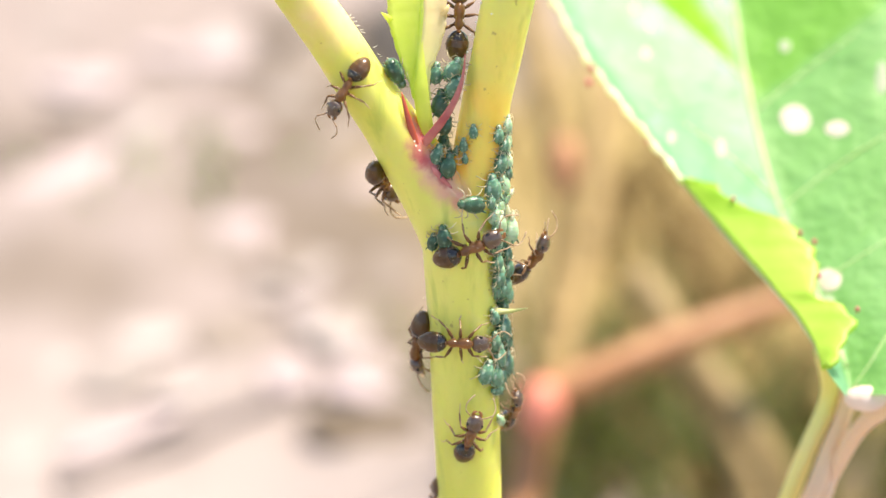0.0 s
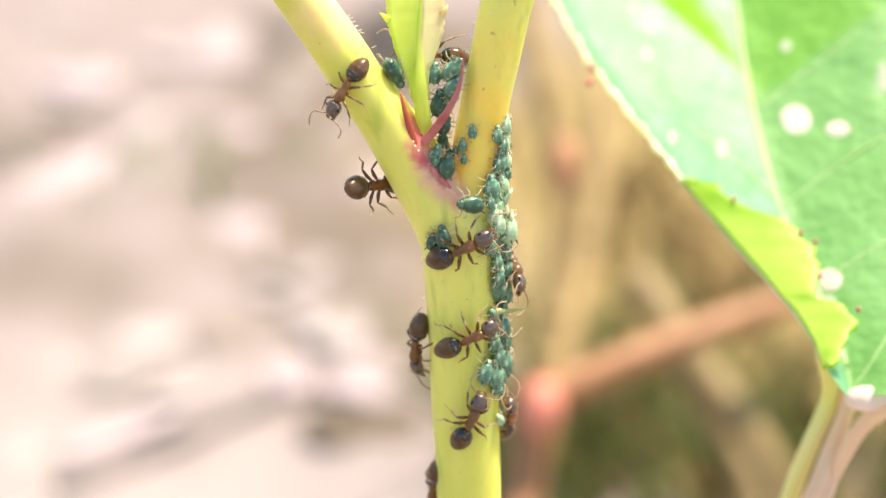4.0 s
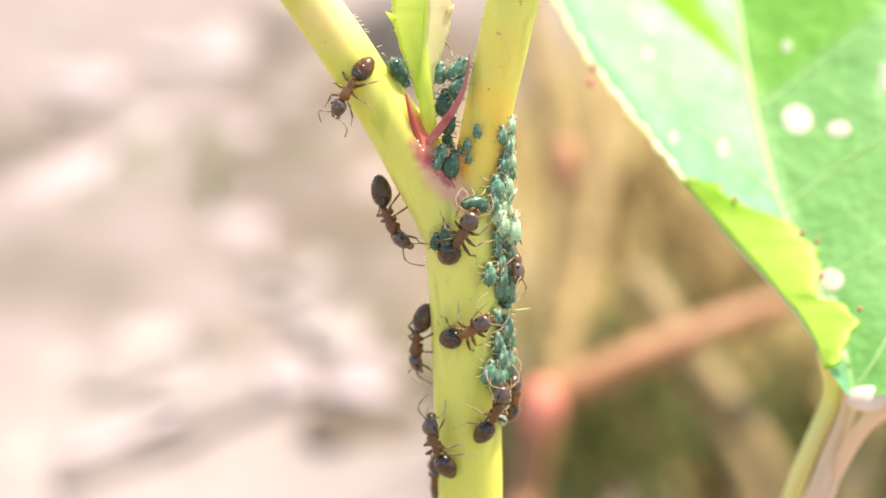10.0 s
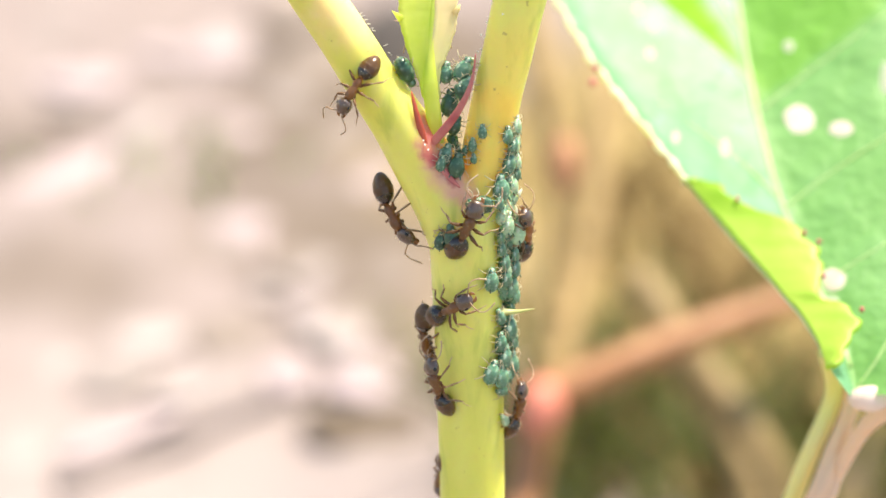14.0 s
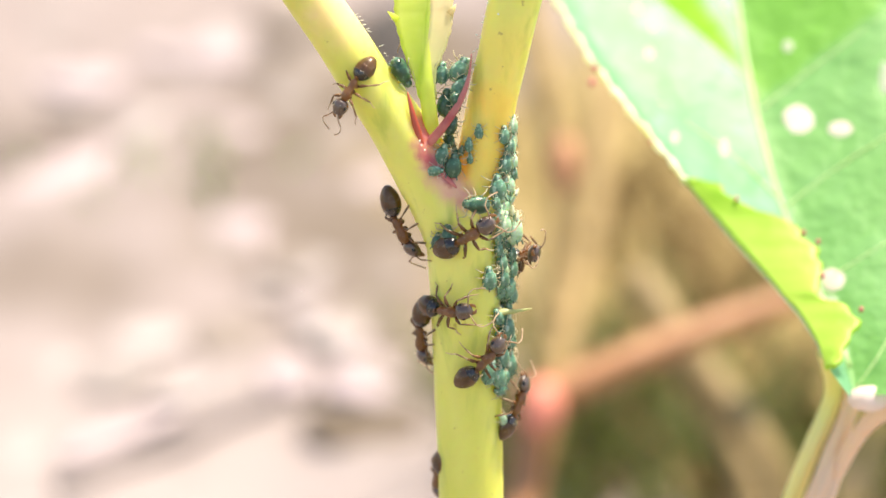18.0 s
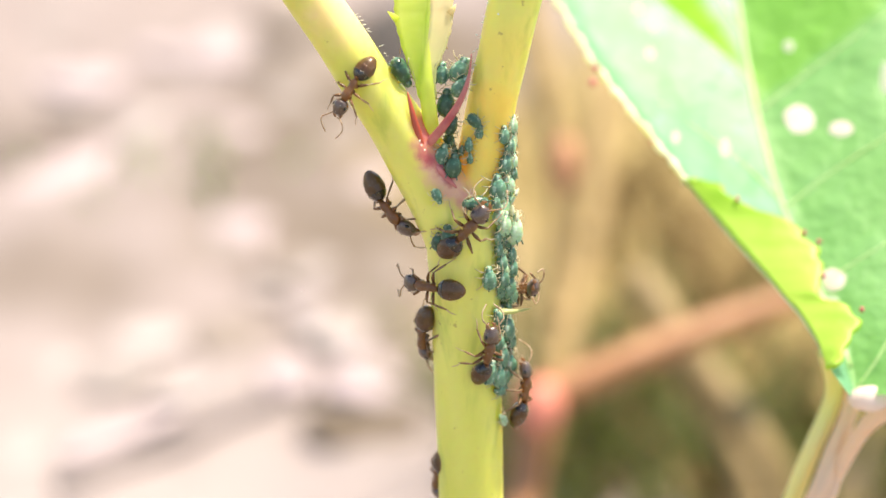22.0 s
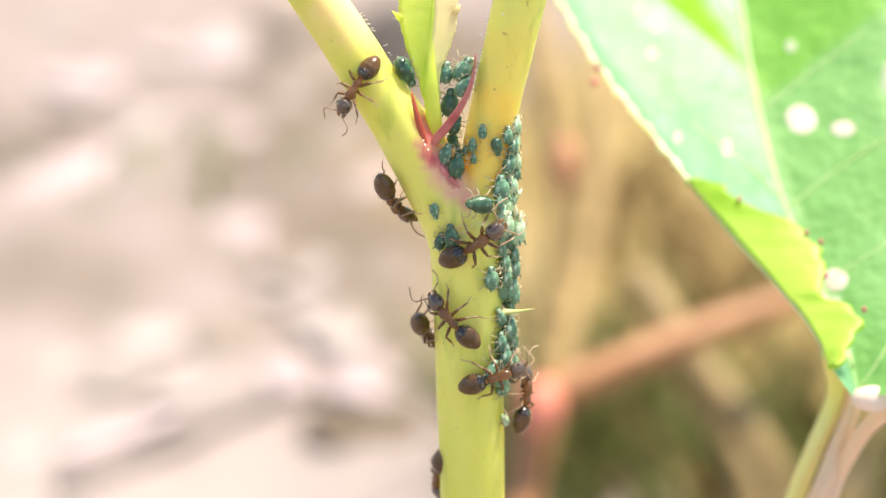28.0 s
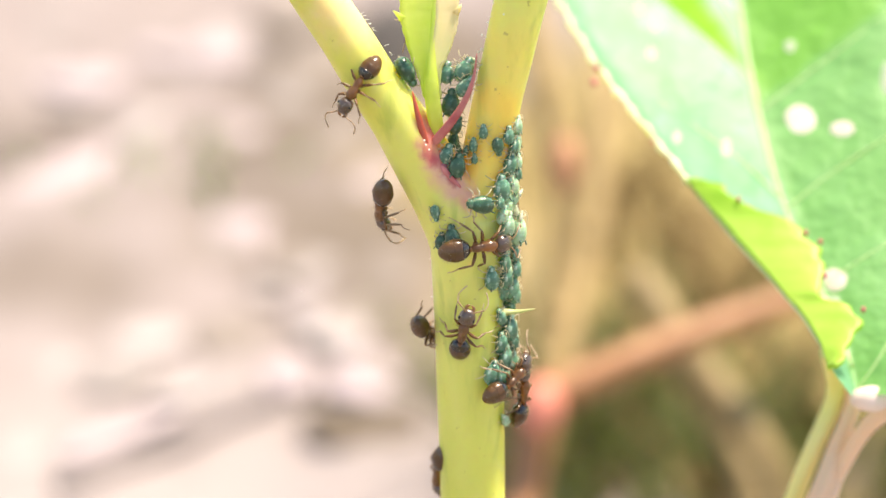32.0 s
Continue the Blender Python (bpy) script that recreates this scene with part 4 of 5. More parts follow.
def colony():
    tones = [build_aphid(APHID_DARK, "dark green aphid on the stem"), build_aphid(APHID_TEAL, "blue-green aphid feeding on the stem"),
             build_aphid(APHID_SUNLIT, "green aphid on the stem, sunlight painted into its pale skin")]
    made, used = [], set()
    rows = []
    # in the axil
    rows += [(-2.63, -0.40, 10.49, 0, 1.75, -62, 0), (-0.24, -0.30, 10.49, 0, 1.21, 85, 1), (0.81, -0.50, 10.69, 0, 1.42, 62, 1), (0.88, -0.90, 9.65, 0, 1.30, 55, 1), (0.02, -0.35, 8.70, 0, 1.55, 84, 0)]
    rows += [(0.34, -0.70, 7.35, 0, 1.10, 66, 0), (1.18, 0.60, 10.90, 0, 1.01, 70, 2), (0.47, 1.00, 10.60, 0, 0.94, 90, 1)]
    rows += [(0.20, 0.20, 6.58, 0, 1.01, 85, 0)]
    # on the right branch, small ones
    rows += [(1.96, -1.52, 6.95, -14, 0.81, 92, 1), (1.38, -1.30, 6.17, -34, 0.81, 88, 1), (1.45, -1.32, 5.36, -29, 0.61, 95, 1), (0.94, -0.79, 5.84, -58, 0.61, 70, 1), (-0.20, -1.35, 5.60, 0, 1.21, 72, 1), (0.47, -1.55, 4.93, 0, 1.42, 80, 0)]
    rows += [(0.54, -0.00, 5.87, -90, 0.67, 100, 1), (0.40, -0.00, 6.31, -90, 0.54, 60, 1)]
    # down the right edge, upper
    rows += [(3.98, -0.41, 7.42, 76, 1.08, 80, 2), (3.47, -1.15, 6.78, 45, 1.01, 88, 1), (3.85, -0.53, 6.24, 71, 1.15, 85, 2), (3.58, -0.94, 5.16, 56, 1.28, 78, 1), (4.05, -0.00, 5.30, 90, 0.94, 85, 2), (3.78, -0.17, 3.91, 84, 1.28, 88, 2)]
    rows += [(3.10, -1.44, 3.64, 35, 1.55, 94, 1), (3.88, -0.00, 3.17, 90, 1.08, 40, 2), (3.00, -1.84, 2.80, 52, 0.88, 85, 1), (1.82, -2.91, 2.60, 22, 1.55, 172, 0), (3.51, -1.00, 1.52, 69, 1.42, 80, 2), (4.12, -0.00, 1.25, 90, 1.82, 84, 2)]
    rows += [(3.14, -1.31, 0.78, 58, 0.81, 90, 1), (3.17, -1.29, 0.03, 59, 0.94, 100, 1), (4.05, -0.00, 4.59, 90, 0.88, 95, 1), (3.68, -0.00, 2.36, 90, 1.01, 70, 2)]
    # down the right edge, lower
    rows += [(4.01, -0.00, -1.05, 90, 1.21, 85, 1), (3.37, -0.98, -0.71, 67, 1.15, 95, 1), (3.81, -0.00, -2.19, 90, 1.55, 82, 1), (3.44, -0.90, -1.65, 69, 1.35, 95, 1), (4.05, -0.00, -2.67, 90, 1.08, 75, 1), (3.81, -0.00, -3.34, 90, 0.81, 90, 1)]
    rows += [(3.71, -0.59, -4.62, 76, 1.62, 88, 1), (3.20, -1.46, -5.47, 52, 1.21, 95, 1), (3.44, -1.23, -6.31, 60, 1.42, 80, 1), (3.88, -0.00, -6.78, 90, 1.55, 86, 1), (2.67, -2.05, -7.25, 32, 1.42, 72, 1), (3.24, -1.55, -7.46, 50, 1.42, 90, 1)]
    rows += [(3.27, -1.31, -8.37, 55, 0.94, 170, 1), (3.47, -0.98, -10.12, 64, 0.88, 130, 2), (3.98, -0.00, -0.24, 90, 1.01, 90, 1), (3.95, -0.00, -5.36, 90, 1.15, 90, 1), (3.61, -0.00, -2.73, 90, 1.01, 80, 0), (3.64, -0.00, 0.57, 90, 1.15, 95, 1)]
    # under the fork
    rows += [(0.20, -2.50, 0.71, -18, 1.36, 100, 0), (-0.47, -2.06, 0.44, -36, 1.02, 80, 0)]
    rng = random.Random(12)
    crowd = []
    for k in range(34):
        w = 7.2 - 15.4 * (k + rng.random()) / 34
        edge = float(np.interp(w, (-9, -5, -2, 2, 5, 8), (3.35, 3.3, 3.2, 3.25, 3.5, 3.8)))
        size = rng.uniform(0.75, 1.25)
        phi = rng.uniform(52, 112)
        out = 2.0 if w < 3 else 1.45
        p = radians(phi)
        crowd.append((edge + (out + 0.2) * (math.sin(p) - 1) + rng.uniform(0, 0.45), -(out + 0.25 * size) * math.cos(p), w, phi, size, rng.uniform(60, 120), 2 if rng.random() < (0.75 if w > 0 else 0.2) else 1))
    for u, v, w, phi, size, heading, tone in rows + crowd:
        base = tones[tone]
        ob = base if tone not in used else copy_thing(base, Matrix.Identity(4))
        used.add(tone)
        ob.scale = (size * 1.12, size * (0.95 if size > 1.7 else 1.12), size * 1.1)
        made.append((ob, on_stem(u, v, w, phi, heading)))
    return tones, made


tones, aphids = colony()
# shed skins caught among the colony
husk = build_aphid(SHED, "shrivelled white skin shed by an aphid")
for k, (u, v, w, phi, size, heading) in enumerate(((4.25, -0.30, 3.40, 88, 0.62, 30), (4.00, -0.90, 2.30, 70, 0.70, 100), (4.30, -0.10, 1.95, 88, 0.75, 70), (3.95, -0.70, 5.75, 75, 0.50, 120), (4.15, -0.40, 7.00, 80, 0.50, 60))):
    ob = copy_thing(husk, Matrix.Identity(4)) if k else husk
    ob.scale = (size, size * 0.8, size * 0.6)
    aphids.append((tagged(ob, category="shed skin", group="shed skins"), on_stem(u, v, w, phi, heading)))
wanderers = []
for tone, size in ((1, 1.0), (1, 1.5), (0, 1.15)):
    ob = copy_thing(tones[tone], Matrix.Identity(4))
    ob.scale = (size, size, size)
    wanderers.append(tagged(ob, "blue-green aphid walking along the stem" if tone else "dark green aphid walking on the branch"))
ants = {}
for key, size in zip("ABCDEFGHIJL", (0.89, 1.05, 1.03, 1.0, 1.0, 0.95, 0.95, 0.95, 1.0, 1.0, 0.95)):
    ants[key] = copy_thing(ants["A"], Matrix.Identity(4)) if ants else build_ant()
    ants[key].scale = (size, size, size)
for key in "BEIL":
    tagged(ants[key], "brown ant clinging to the shaded edge of the stem")
for key in "CFG":
    tagged(ants[key], "dark brown ant tending the green aphids")


def motions():
    """The stem sways; aphids and ants ride on it and walk about."""
    sway = [(0, -0.27), (0.5, 0.18), (1, -0.27), (1.5, -0.18), (2, -0.63), (2.5, 0.00), (3, -0.81), (3.5, -0.45),
        (4, -0.38), (4.5, -0.32), (5, -0.25), (5.5, -0.18), (6, -0.54), (6.5, -1.07), (7, -0.99), (7.5, 0.26),
        (8, 0.18), (8.5, 0.09), (9, 0.00), (9.5, 0.18), (10, 0.09), (10.5, 0.36), (11, 0.36), (11.5, 0.26), (12, 0.44),
        (12.5, 0.71), (13, 0.71), (13.5, 0.62), (14, 0.62), (14.5, 0.44), (15, 0.42), (15.5, 0.40), (16, 0.38),
        (16.5, 0.36), (17, 0.00), (17.5, -0.09), (18, 0.26), (18.5, 0.26), (19, 0.00), (19.5, -0.18), (20, -0.18),
        (20.5, -0.18), (21, 0.00), (21.5, -0.54), (22, 0.26), (22.5, -0.36), (23, 0.18), (23.5, 0.00), (24, 0.26),
        (24.5, 0.36), (25, 0.18), (25.5, -0.18), (26, -0.36), (26.5, -0.54), (27, -0.72), (27.5, -0.90), (28, 0.62),
        (28.5, 0.26), (29, 0.89), (29.5, 0.36), (30, -0.18), (30.5, -0.09), (31, 0.53), (31.5, 0.36), (32, 0.71),]
    drift = [(0, -0.09), (0.5, 0.05), (1, -0.05), (1.5, -0.05), (2, -0.14), (2.5, 0.05), (3, -0.23), (3.5, -0.09),
        (4, -0.04), (4.5, 0.00), (5, 0.05), (5.5, 0.09), (6, -0.09), (6.5, -0.14), (7, -0.28), (7.5, 0.05), (8, 0.05),
        (8.5, 0.00), (9, 0.00), (9.5, 0.09), (10, 0.05), (10.5, 0.09), (11, 0.14), (11.5, 0.14), (12, 0.14),
        (12.5, 0.28), (13, 0.28), (13.5, 0.23), (14, 0.19), (14.5, 0.19), (15, 0.18), (15.5, 0.16), (16, 0.15),
        (16.5, 0.14), (17, 0.00), (17.5, 0.09), (18, 0.14), (18.5, 0.14), (19, -0.05), (19.5, -0.05), (20, -0.05),
        (20.5, -0.05), (21, 0.05), (21.5, -0.19), (22, 0.19), (22.5, 0.00), (23, 0.19), (23.5, 0.05), (24, 0.09),
        (24.5, 0.14), (25, 0.09), (25.5, 0.14), (26, 0.05), (26.5, -0.05), (27, -0.14), (27.5, -0.23), (28, 0.33),
        (28.5, 0.23), (29, 0.42), (29.5, 0.14), (30, -0.09), (30.5, -0.05), (31, 0.19), (31.5, 0.14), (32, 0.28),]
    times = [t for t, _ in sway]

    def swayed(angle):
        return PLANE @ Matrix.Translation(PIVOT) @ Matrix.Rotation(radians(angle), 4, "Y") @ Matrix.Translation(-PIVOT)

    tilt = {t: swayed(a) for t, a in sway}
    walk(plant, [(t, tilt[t]) for t in times])
    walk(leaf, [(t, PLANE @ offset(u, 0, 0)) for t, u in drift])
    for ob, m in aphids:
        walk(ob, [(t, tilt[t] @ m) for t in times])

    def stroll(ob, rows):
        cols = np.array(rows, float).T
        walk(ob, [(t, tilt[t] @ on_stem(*(np.interp(t, cols[0], c) for c in cols[1:]))) for t in times])

    def crawl(ant, rows):
        rng = random.Random(len(ant.name) + len(rows))
        cols = np.array(rows, float).T
        at = [[float(np.interp(t, cols[0], c)) for c in cols[1:]] for t in times]
        walk(ant, [(t, tilt[t] @ on_stem(*a[:5], a[7])) for t, a in zip(times, at)])
        pace = [0.0] + [min(1.0, math.dist(a[:3], b[:3]) / 0.5) for a, b in zip(at, at[1:])]
        legs = 0
        for child in ant.children:
            kind, rest = child.name.split(".")[0], child.matrix_basis.translation.copy()
            if kind in ("head", "gaster"):
                col, nod = (5, 20) if kind == "head" else (6, -14)
                walk(child, [(t, Matrix.Translation(rest) @ pose(0, 0, 0, 0, nod, a[col])) for t, a in zip(times, at)])
                for feeler in child.children:
                    if feeler.name.startswith("antenna"):
                        root = feeler.matrix_basis.translation.copy()
                        walk(feeler, [(t, Matrix.Translation(root) @ pose(0, 0, 0, 0, rng.uniform(-14, 14), rng.uniform(-20, 20))) for t in times])
            elif kind == "leg":
                sign = 1 if legs % 2 else -1
                walk(child, [(t, Matrix.Translation(rest) @ pose(0, 0, 0, 0, 0, 17 * p * sign * (1 if i % 2 else -1) + 5 * math.sin(legs * 2 + i * 0.2)))
                             for i, (t, p) in enumerate(zip(times, pace))])
                legs += 1

    stroll(wanderers[0], [(0, -0.03, -1.20, 5.43, 55, 70), (14, -0.47, -1.82, 5.03, 30, 80), (17, -0.54, -1.95, 4.66, 21, 85), (19, -0.61, -2.00, 4.52, 17, -90), (20, -0.61, -2.06, 4.08, 11, -80), (21, -0.44, -2.09, 3.24, 4, -75), (23, -0.51, -2.89, 2.90, -21, -60), (25, -0.57, -2.75, 2.67, -24, -75), (28, -0.81, -2.37, 2.19, -34, -80), (32, -0.81, -2.29, 2.06, -35, -80)])
    stroll(wanderers[1], [(0, 3.24, -1.51, 0.54, 55, 95), (3, 2.97, -1.83, 0.30, 46, 95), (6, 2.83, -1.96, 0.17, 42, 100), (7, 2.70, -2.05, -0.30, 38, 100), (8, 2.80, -1.94, -0.81, 41, 95), (9, 2.83, -1.90, -1.15, 42, 92), (10, 2.70, -2.00, -1.48, 38, 90), (12, 2.56, -2.08, -1.89, 34, 85), (17, 2.63, -2.04, -1.72, 36, 95), (32, 2.56, -2.08, -1.72, 34, 95)])
    stroll(wanderers[2], [(0, 0.64, -0.80, 9.24, 0, -75), (17, 0.64, -1.10, 9.24, 0, -75), (19, 0.61, -1.98, 8.13, 0, -80), (20.5, 0.95, -1.95, 7.69, 0, -62), (22, 1.75, -1.80, 7.50, -14, -45), (23, 2.09, -1.65, 7.29, -10, -30), (24, 2.50, -1.67, 7.05, 5, -40), (25, 2.50, -1.67, 6.68, 6, -70), (28, 2.83, -1.57, 6.04, 20, -80), (32, 2.83, -1.57, 6.04, 20, -80)])
    crawl(ants['A'], [
        (0, -5.65, -2.10, 9.35, -32, -122, 0, 0, 0), (32, -5.65, -2.10, 9.35, -32, -122, 0, 0, 0)])
    crawl(ants['B'], [
        (0, -3.54, 1.45, 4.03, -125, -49, 5, -3, 61), (1, -3.56, 1.45, 3.90, -125, -49, 2, -1, 57),
        (2, -3.65, -0.09, 3.99, -88, -42, -2, 1, 42), (3, -3.93, -0.09, 4.46, -88, 43, 0, 0, 63),
        (6, -3.46, -0.09, 2.54, -88, -64, 3, -2, 0), (7, -3.56, -0.09, 3.47, -88, -45, 1, -1, 44),
        (8, -4.20, -0.09, 3.53, -88, -76, -12, 8, 57), (9, -4.05, -0.09, 3.04, -88, -63, 4, -3, 38),
        (10, -3.23, -0.09, 1.70, -88, -65, 5, -3, 0), (11, -3.43, -0.09, 1.79, -88, -67, 4, -2, 15),
        (12, -3.38, -0.09, 2.38, -88, -61, -1, 1, 43), (13, -3.58, -0.09, 2.29, -88, -69, -1, 1, 45),
        (14, -3.29, -0.09, 1.85, -88, -61, 5, -3, 0), (17, -2.55, -0.09, 1.03, -88, -61, -2, 1, 0),
        (18, -2.66, -0.09, 1.11, -88, -63, -4, 3, 10), (19, -3.18, -0.09, 1.90, -88, -58, 0, 0, 47),
        (20, -3.15, -0.09, 2.19, -88, -59, 0, 0, 45), (21, -2.96, -0.09, 2.53, -88, -45, -7, 5, 49),
        (22, -3.30, -0.09, 2.17, -88, -50, 5, -4, 0), (23, -3.38, -0.09, 2.39, -88, -41, 0, 0, 63),
        (24, -3.23, -0.09, 2.28, -88, -44, 3, -2, 43), (25, -3.64, -0.09, 2.58, -88, -61, -4, 2, 0),
        (28, -3.22, -0.09, 2.59, -88, -47, 0, 0, 49), (29, -3.22, -0.09, 2.17, -88, -60, -1, 1, 33),
        (30, -3.22, -0.09, 2.29, -88, -57, -1, 1, 44), (31, -4.16, -0.09, 2.29, -88, -89, 2, -1, 56),
        (32, -4.10, -0.09, 2.19, -88, -86, -4, 2, 58)])
    crawl(ants['C'], [
        (0, 1.84, -3.29, 0.02, 12, 22, 1, 0, -21), (1, 1.33, -3.35, 0.13, 2, 39, 3, -2, -32),
        (2, 1.04, -3.35, 0.40, -3, 54, 3, -2, -37), (3, 1.45, -3.28, 0.02, 4, 27, 1, -1, -22),
        (6, 1.36, -3.29, -0.06, 2, 18, -2, 1, -22), (7, 1.08, -3.35, 0.09, -3, 31, 3, -2, -36),
        (8, 1.04, -3.27, 0.79, -2, 61, 2, -2, -33), (9, 1.05, -3.29, 0.83, -2, 62, 3, -2, -33),
        (10, 0.97, -3.35, 0.66, -4, 58, 3, -2, -41), (11, 1.08, -3.35, 0.59, -2, 50, 3, -2, -38),
        (12, 1.39, -3.35, 0.33, 4, 24, -2, 2, -31), (13, 1.22, -3.35, 0.76, 0, 50, 7, -4, -36),
        (14, 1.10, -3.33, 1.19, -1, 64, 5, -3, -35), (17, 1.31, -3.35, 0.63, 2, 30, 3, -2, -30),
        (18, 1.35, -3.35, 0.70, 3, 30, 2, -1, -28), (19, 1.26, -3.21, 1.06, 1, 45, 5, -3, -26),
        (20, 1.28, -3.26, 0.99, 1, 39, 3, -2, -26), (21, 1.31, -3.31, 1.11, 2, 47, 4, -3, -30),
        (22, 1.28, -3.27, 1.06, 2, 48, 4, -3, -29), (23, 1.21, -3.35, 0.94, 1, 51, 3, -2, -36),
        (24, 0.47, -3.27, 0.31, -14, 101, 7, -5, -43), (25, 1.92, -3.19, -0.03, 13, 22, 0, 0, -10),
        (28, 1.69, -3.21, 0.27, 9, 33, 3, -2, -18), (29, 1.82, -2.92, 0.10, 11, 21, 3, -2, 0),
        (30, 2.58, -2.85, 0.39, 28, 22, -1, 1, 9), (31, 2.40, -2.65, 0.46, 24, 21, 2, -1, 20),
        (32, 2.05, -2.93, 0.13, 16, 10, -5, 3, 22)])
    crawl(ants['D'], [
        (0, 5.60, 0.50, -0.62, 100, 54, -4, 3, -37), (1, 5.37, 0.50, -0.65, 100, 68, -1, 1, -32),
        (2, 4.72, 0.50, -0.72, 100, -65, -2, 2, -38), (3, 4.47, 0.50, -1.04, 100, -68, -2, 1, -33),
        (6, 4.43, 0.50, -0.93, 100, -68, -2, 1, -33), (7, 4.43, 0.50, -1.06, 100, -68, -3, 2, -31),
        (8, 4.25, 0.50, -0.31, 100, -69, -2, 1, -34), (9, 4.24, 0.50, -0.33, 100, -70, -1, 1, -34),
        (10, 4.20, 0.50, -0.34, 100, -70, -1, 1, -36), (11, 4.62, 0.50, 0.51, 100, 84, 3, -2, -42),
        (12, 4.68, 0.50, 0.52, 100, 87, 1, -1, -42), (13, 4.35, 0.50, 1.34, 100, 95, 1, -1, -30),
        (14, 4.77, 0.50, 1.01, 100, 92, 1, 0, -48), (17, 4.85, 0.50, 0.47, 100, 65, 1, -1, -61),
        (18, 4.89, 0.50, -0.43, 100, 18, 0, 0, -64), (19, 4.89, 0.50, -0.21, 100, -8, 0, 0, -62),
        (20, 4.86, 0.50, -0.08, 100, 7, -1, 1, -63), (21, 4.83, 0.50, -0.05, 100, 98, -2, 2, -33),
        (22, 4.79, 0.50, -2.40, 100, 7, -3, 2, -62), (23, 4.97, 0.50, -0.98, 100, 90, 4, -2, -24),
        (24, 4.71, 0.50, -1.06, 100, 110, -1, 1, -39), (25, 4.36, 1.07, -0.83, 112, 113, 0, 0, 46),
        (28, 3.52, 1.56, -0.05, 123, 98, 0, 0, 35), (29, 3.39, 1.77, 0.28, 127, 98, 0, 0, 35),
        (30, 3.56, 1.58, 1.30, 122, 95, 0, 0, 35), (31, 3.55, 1.91, 3.06, 122, 99, 0, 0, 40),
        (32, 3.65, 1.86, 3.83, 120, 100, 0, 0, 34)])
    crawl(ants['E'], [
        (0, -1.51, 0.24, -5.95, -95, -93, 0, -0, 35), (1, -1.52, 0.24, -6.00, -95, -92, -0, 0, 39),
        (2, -1.52, 0.24, -6.09, -95, -91, 0, -0, 33), (3, -1.52, 0.24, -6.09, -95, -91, -0, 0, 33),
        (6, -1.54, 0.24, -6.00, -95, -91, 0, -0, 39), (7, -1.49, 0.24, -5.96, -95, -89, -0, 0, 41),
        (8, -1.64, 0.24, -5.95, -95, -97, 0, -0, 35), (9, -1.94, 0.24, -5.76, -95, -108, 0, -0, 18),
        (10, -1.63, 0.24, -5.67, -95, -97, 0, 0, 25), (11, -1.59, 0.24, -5.89, -95, -95, -0, 0, 7),
        (12, -1.55, 0.24, -5.74, -95, -86, 0, -0, 32), (13, -1.44, 0.24, -5.18, -95, -78, -0, 0, 45),
        (14, -1.25, 0.24, -5.62, -95, -76, 0, 0, 33), (17, -1.26, 0.24, -5.20, -95, -84, 0, -0, 43),
        (18, -1.44, 0.24, -5.37, -95, -84, 0, 0, 29), (19, -1.32, 0.24, -5.50, -95, -90, 0, 0, 46),
        (20, -1.30, 0.24, -5.43, -95, -93, -0, 0, 46), (21, -1.26, 0.24, -5.35, -95, -87, 0, -0, 45),
        (22, -1.31, 0.24, -5.40, -95, -86, -0, 0, 47), (23, -1.37, 0.24, -5.39, -95, -91, 0, -0, 43),
        (24, -1.32, 0.24, -5.39, -95, -92, -0, 0, 43), (25, -1.30, 0.24, -5.39, -95, -89, 0, -0, 43),
        (28, -1.31, 0.94, -5.05, -110, -41, 0, -0, 65), (29, -1.17, 0.94, -5.15, -110, -12, -0, 0, 67),
        (30, -1.27, 0.94, -5.03, -110, -24, 0, -0, 64), (31, -1.14, 0.94, -5.09, -110, -21, 0, -0, 65),
        (32, -1.21, 0.94, -5.05, -110, -25, -0, 0, 64),])
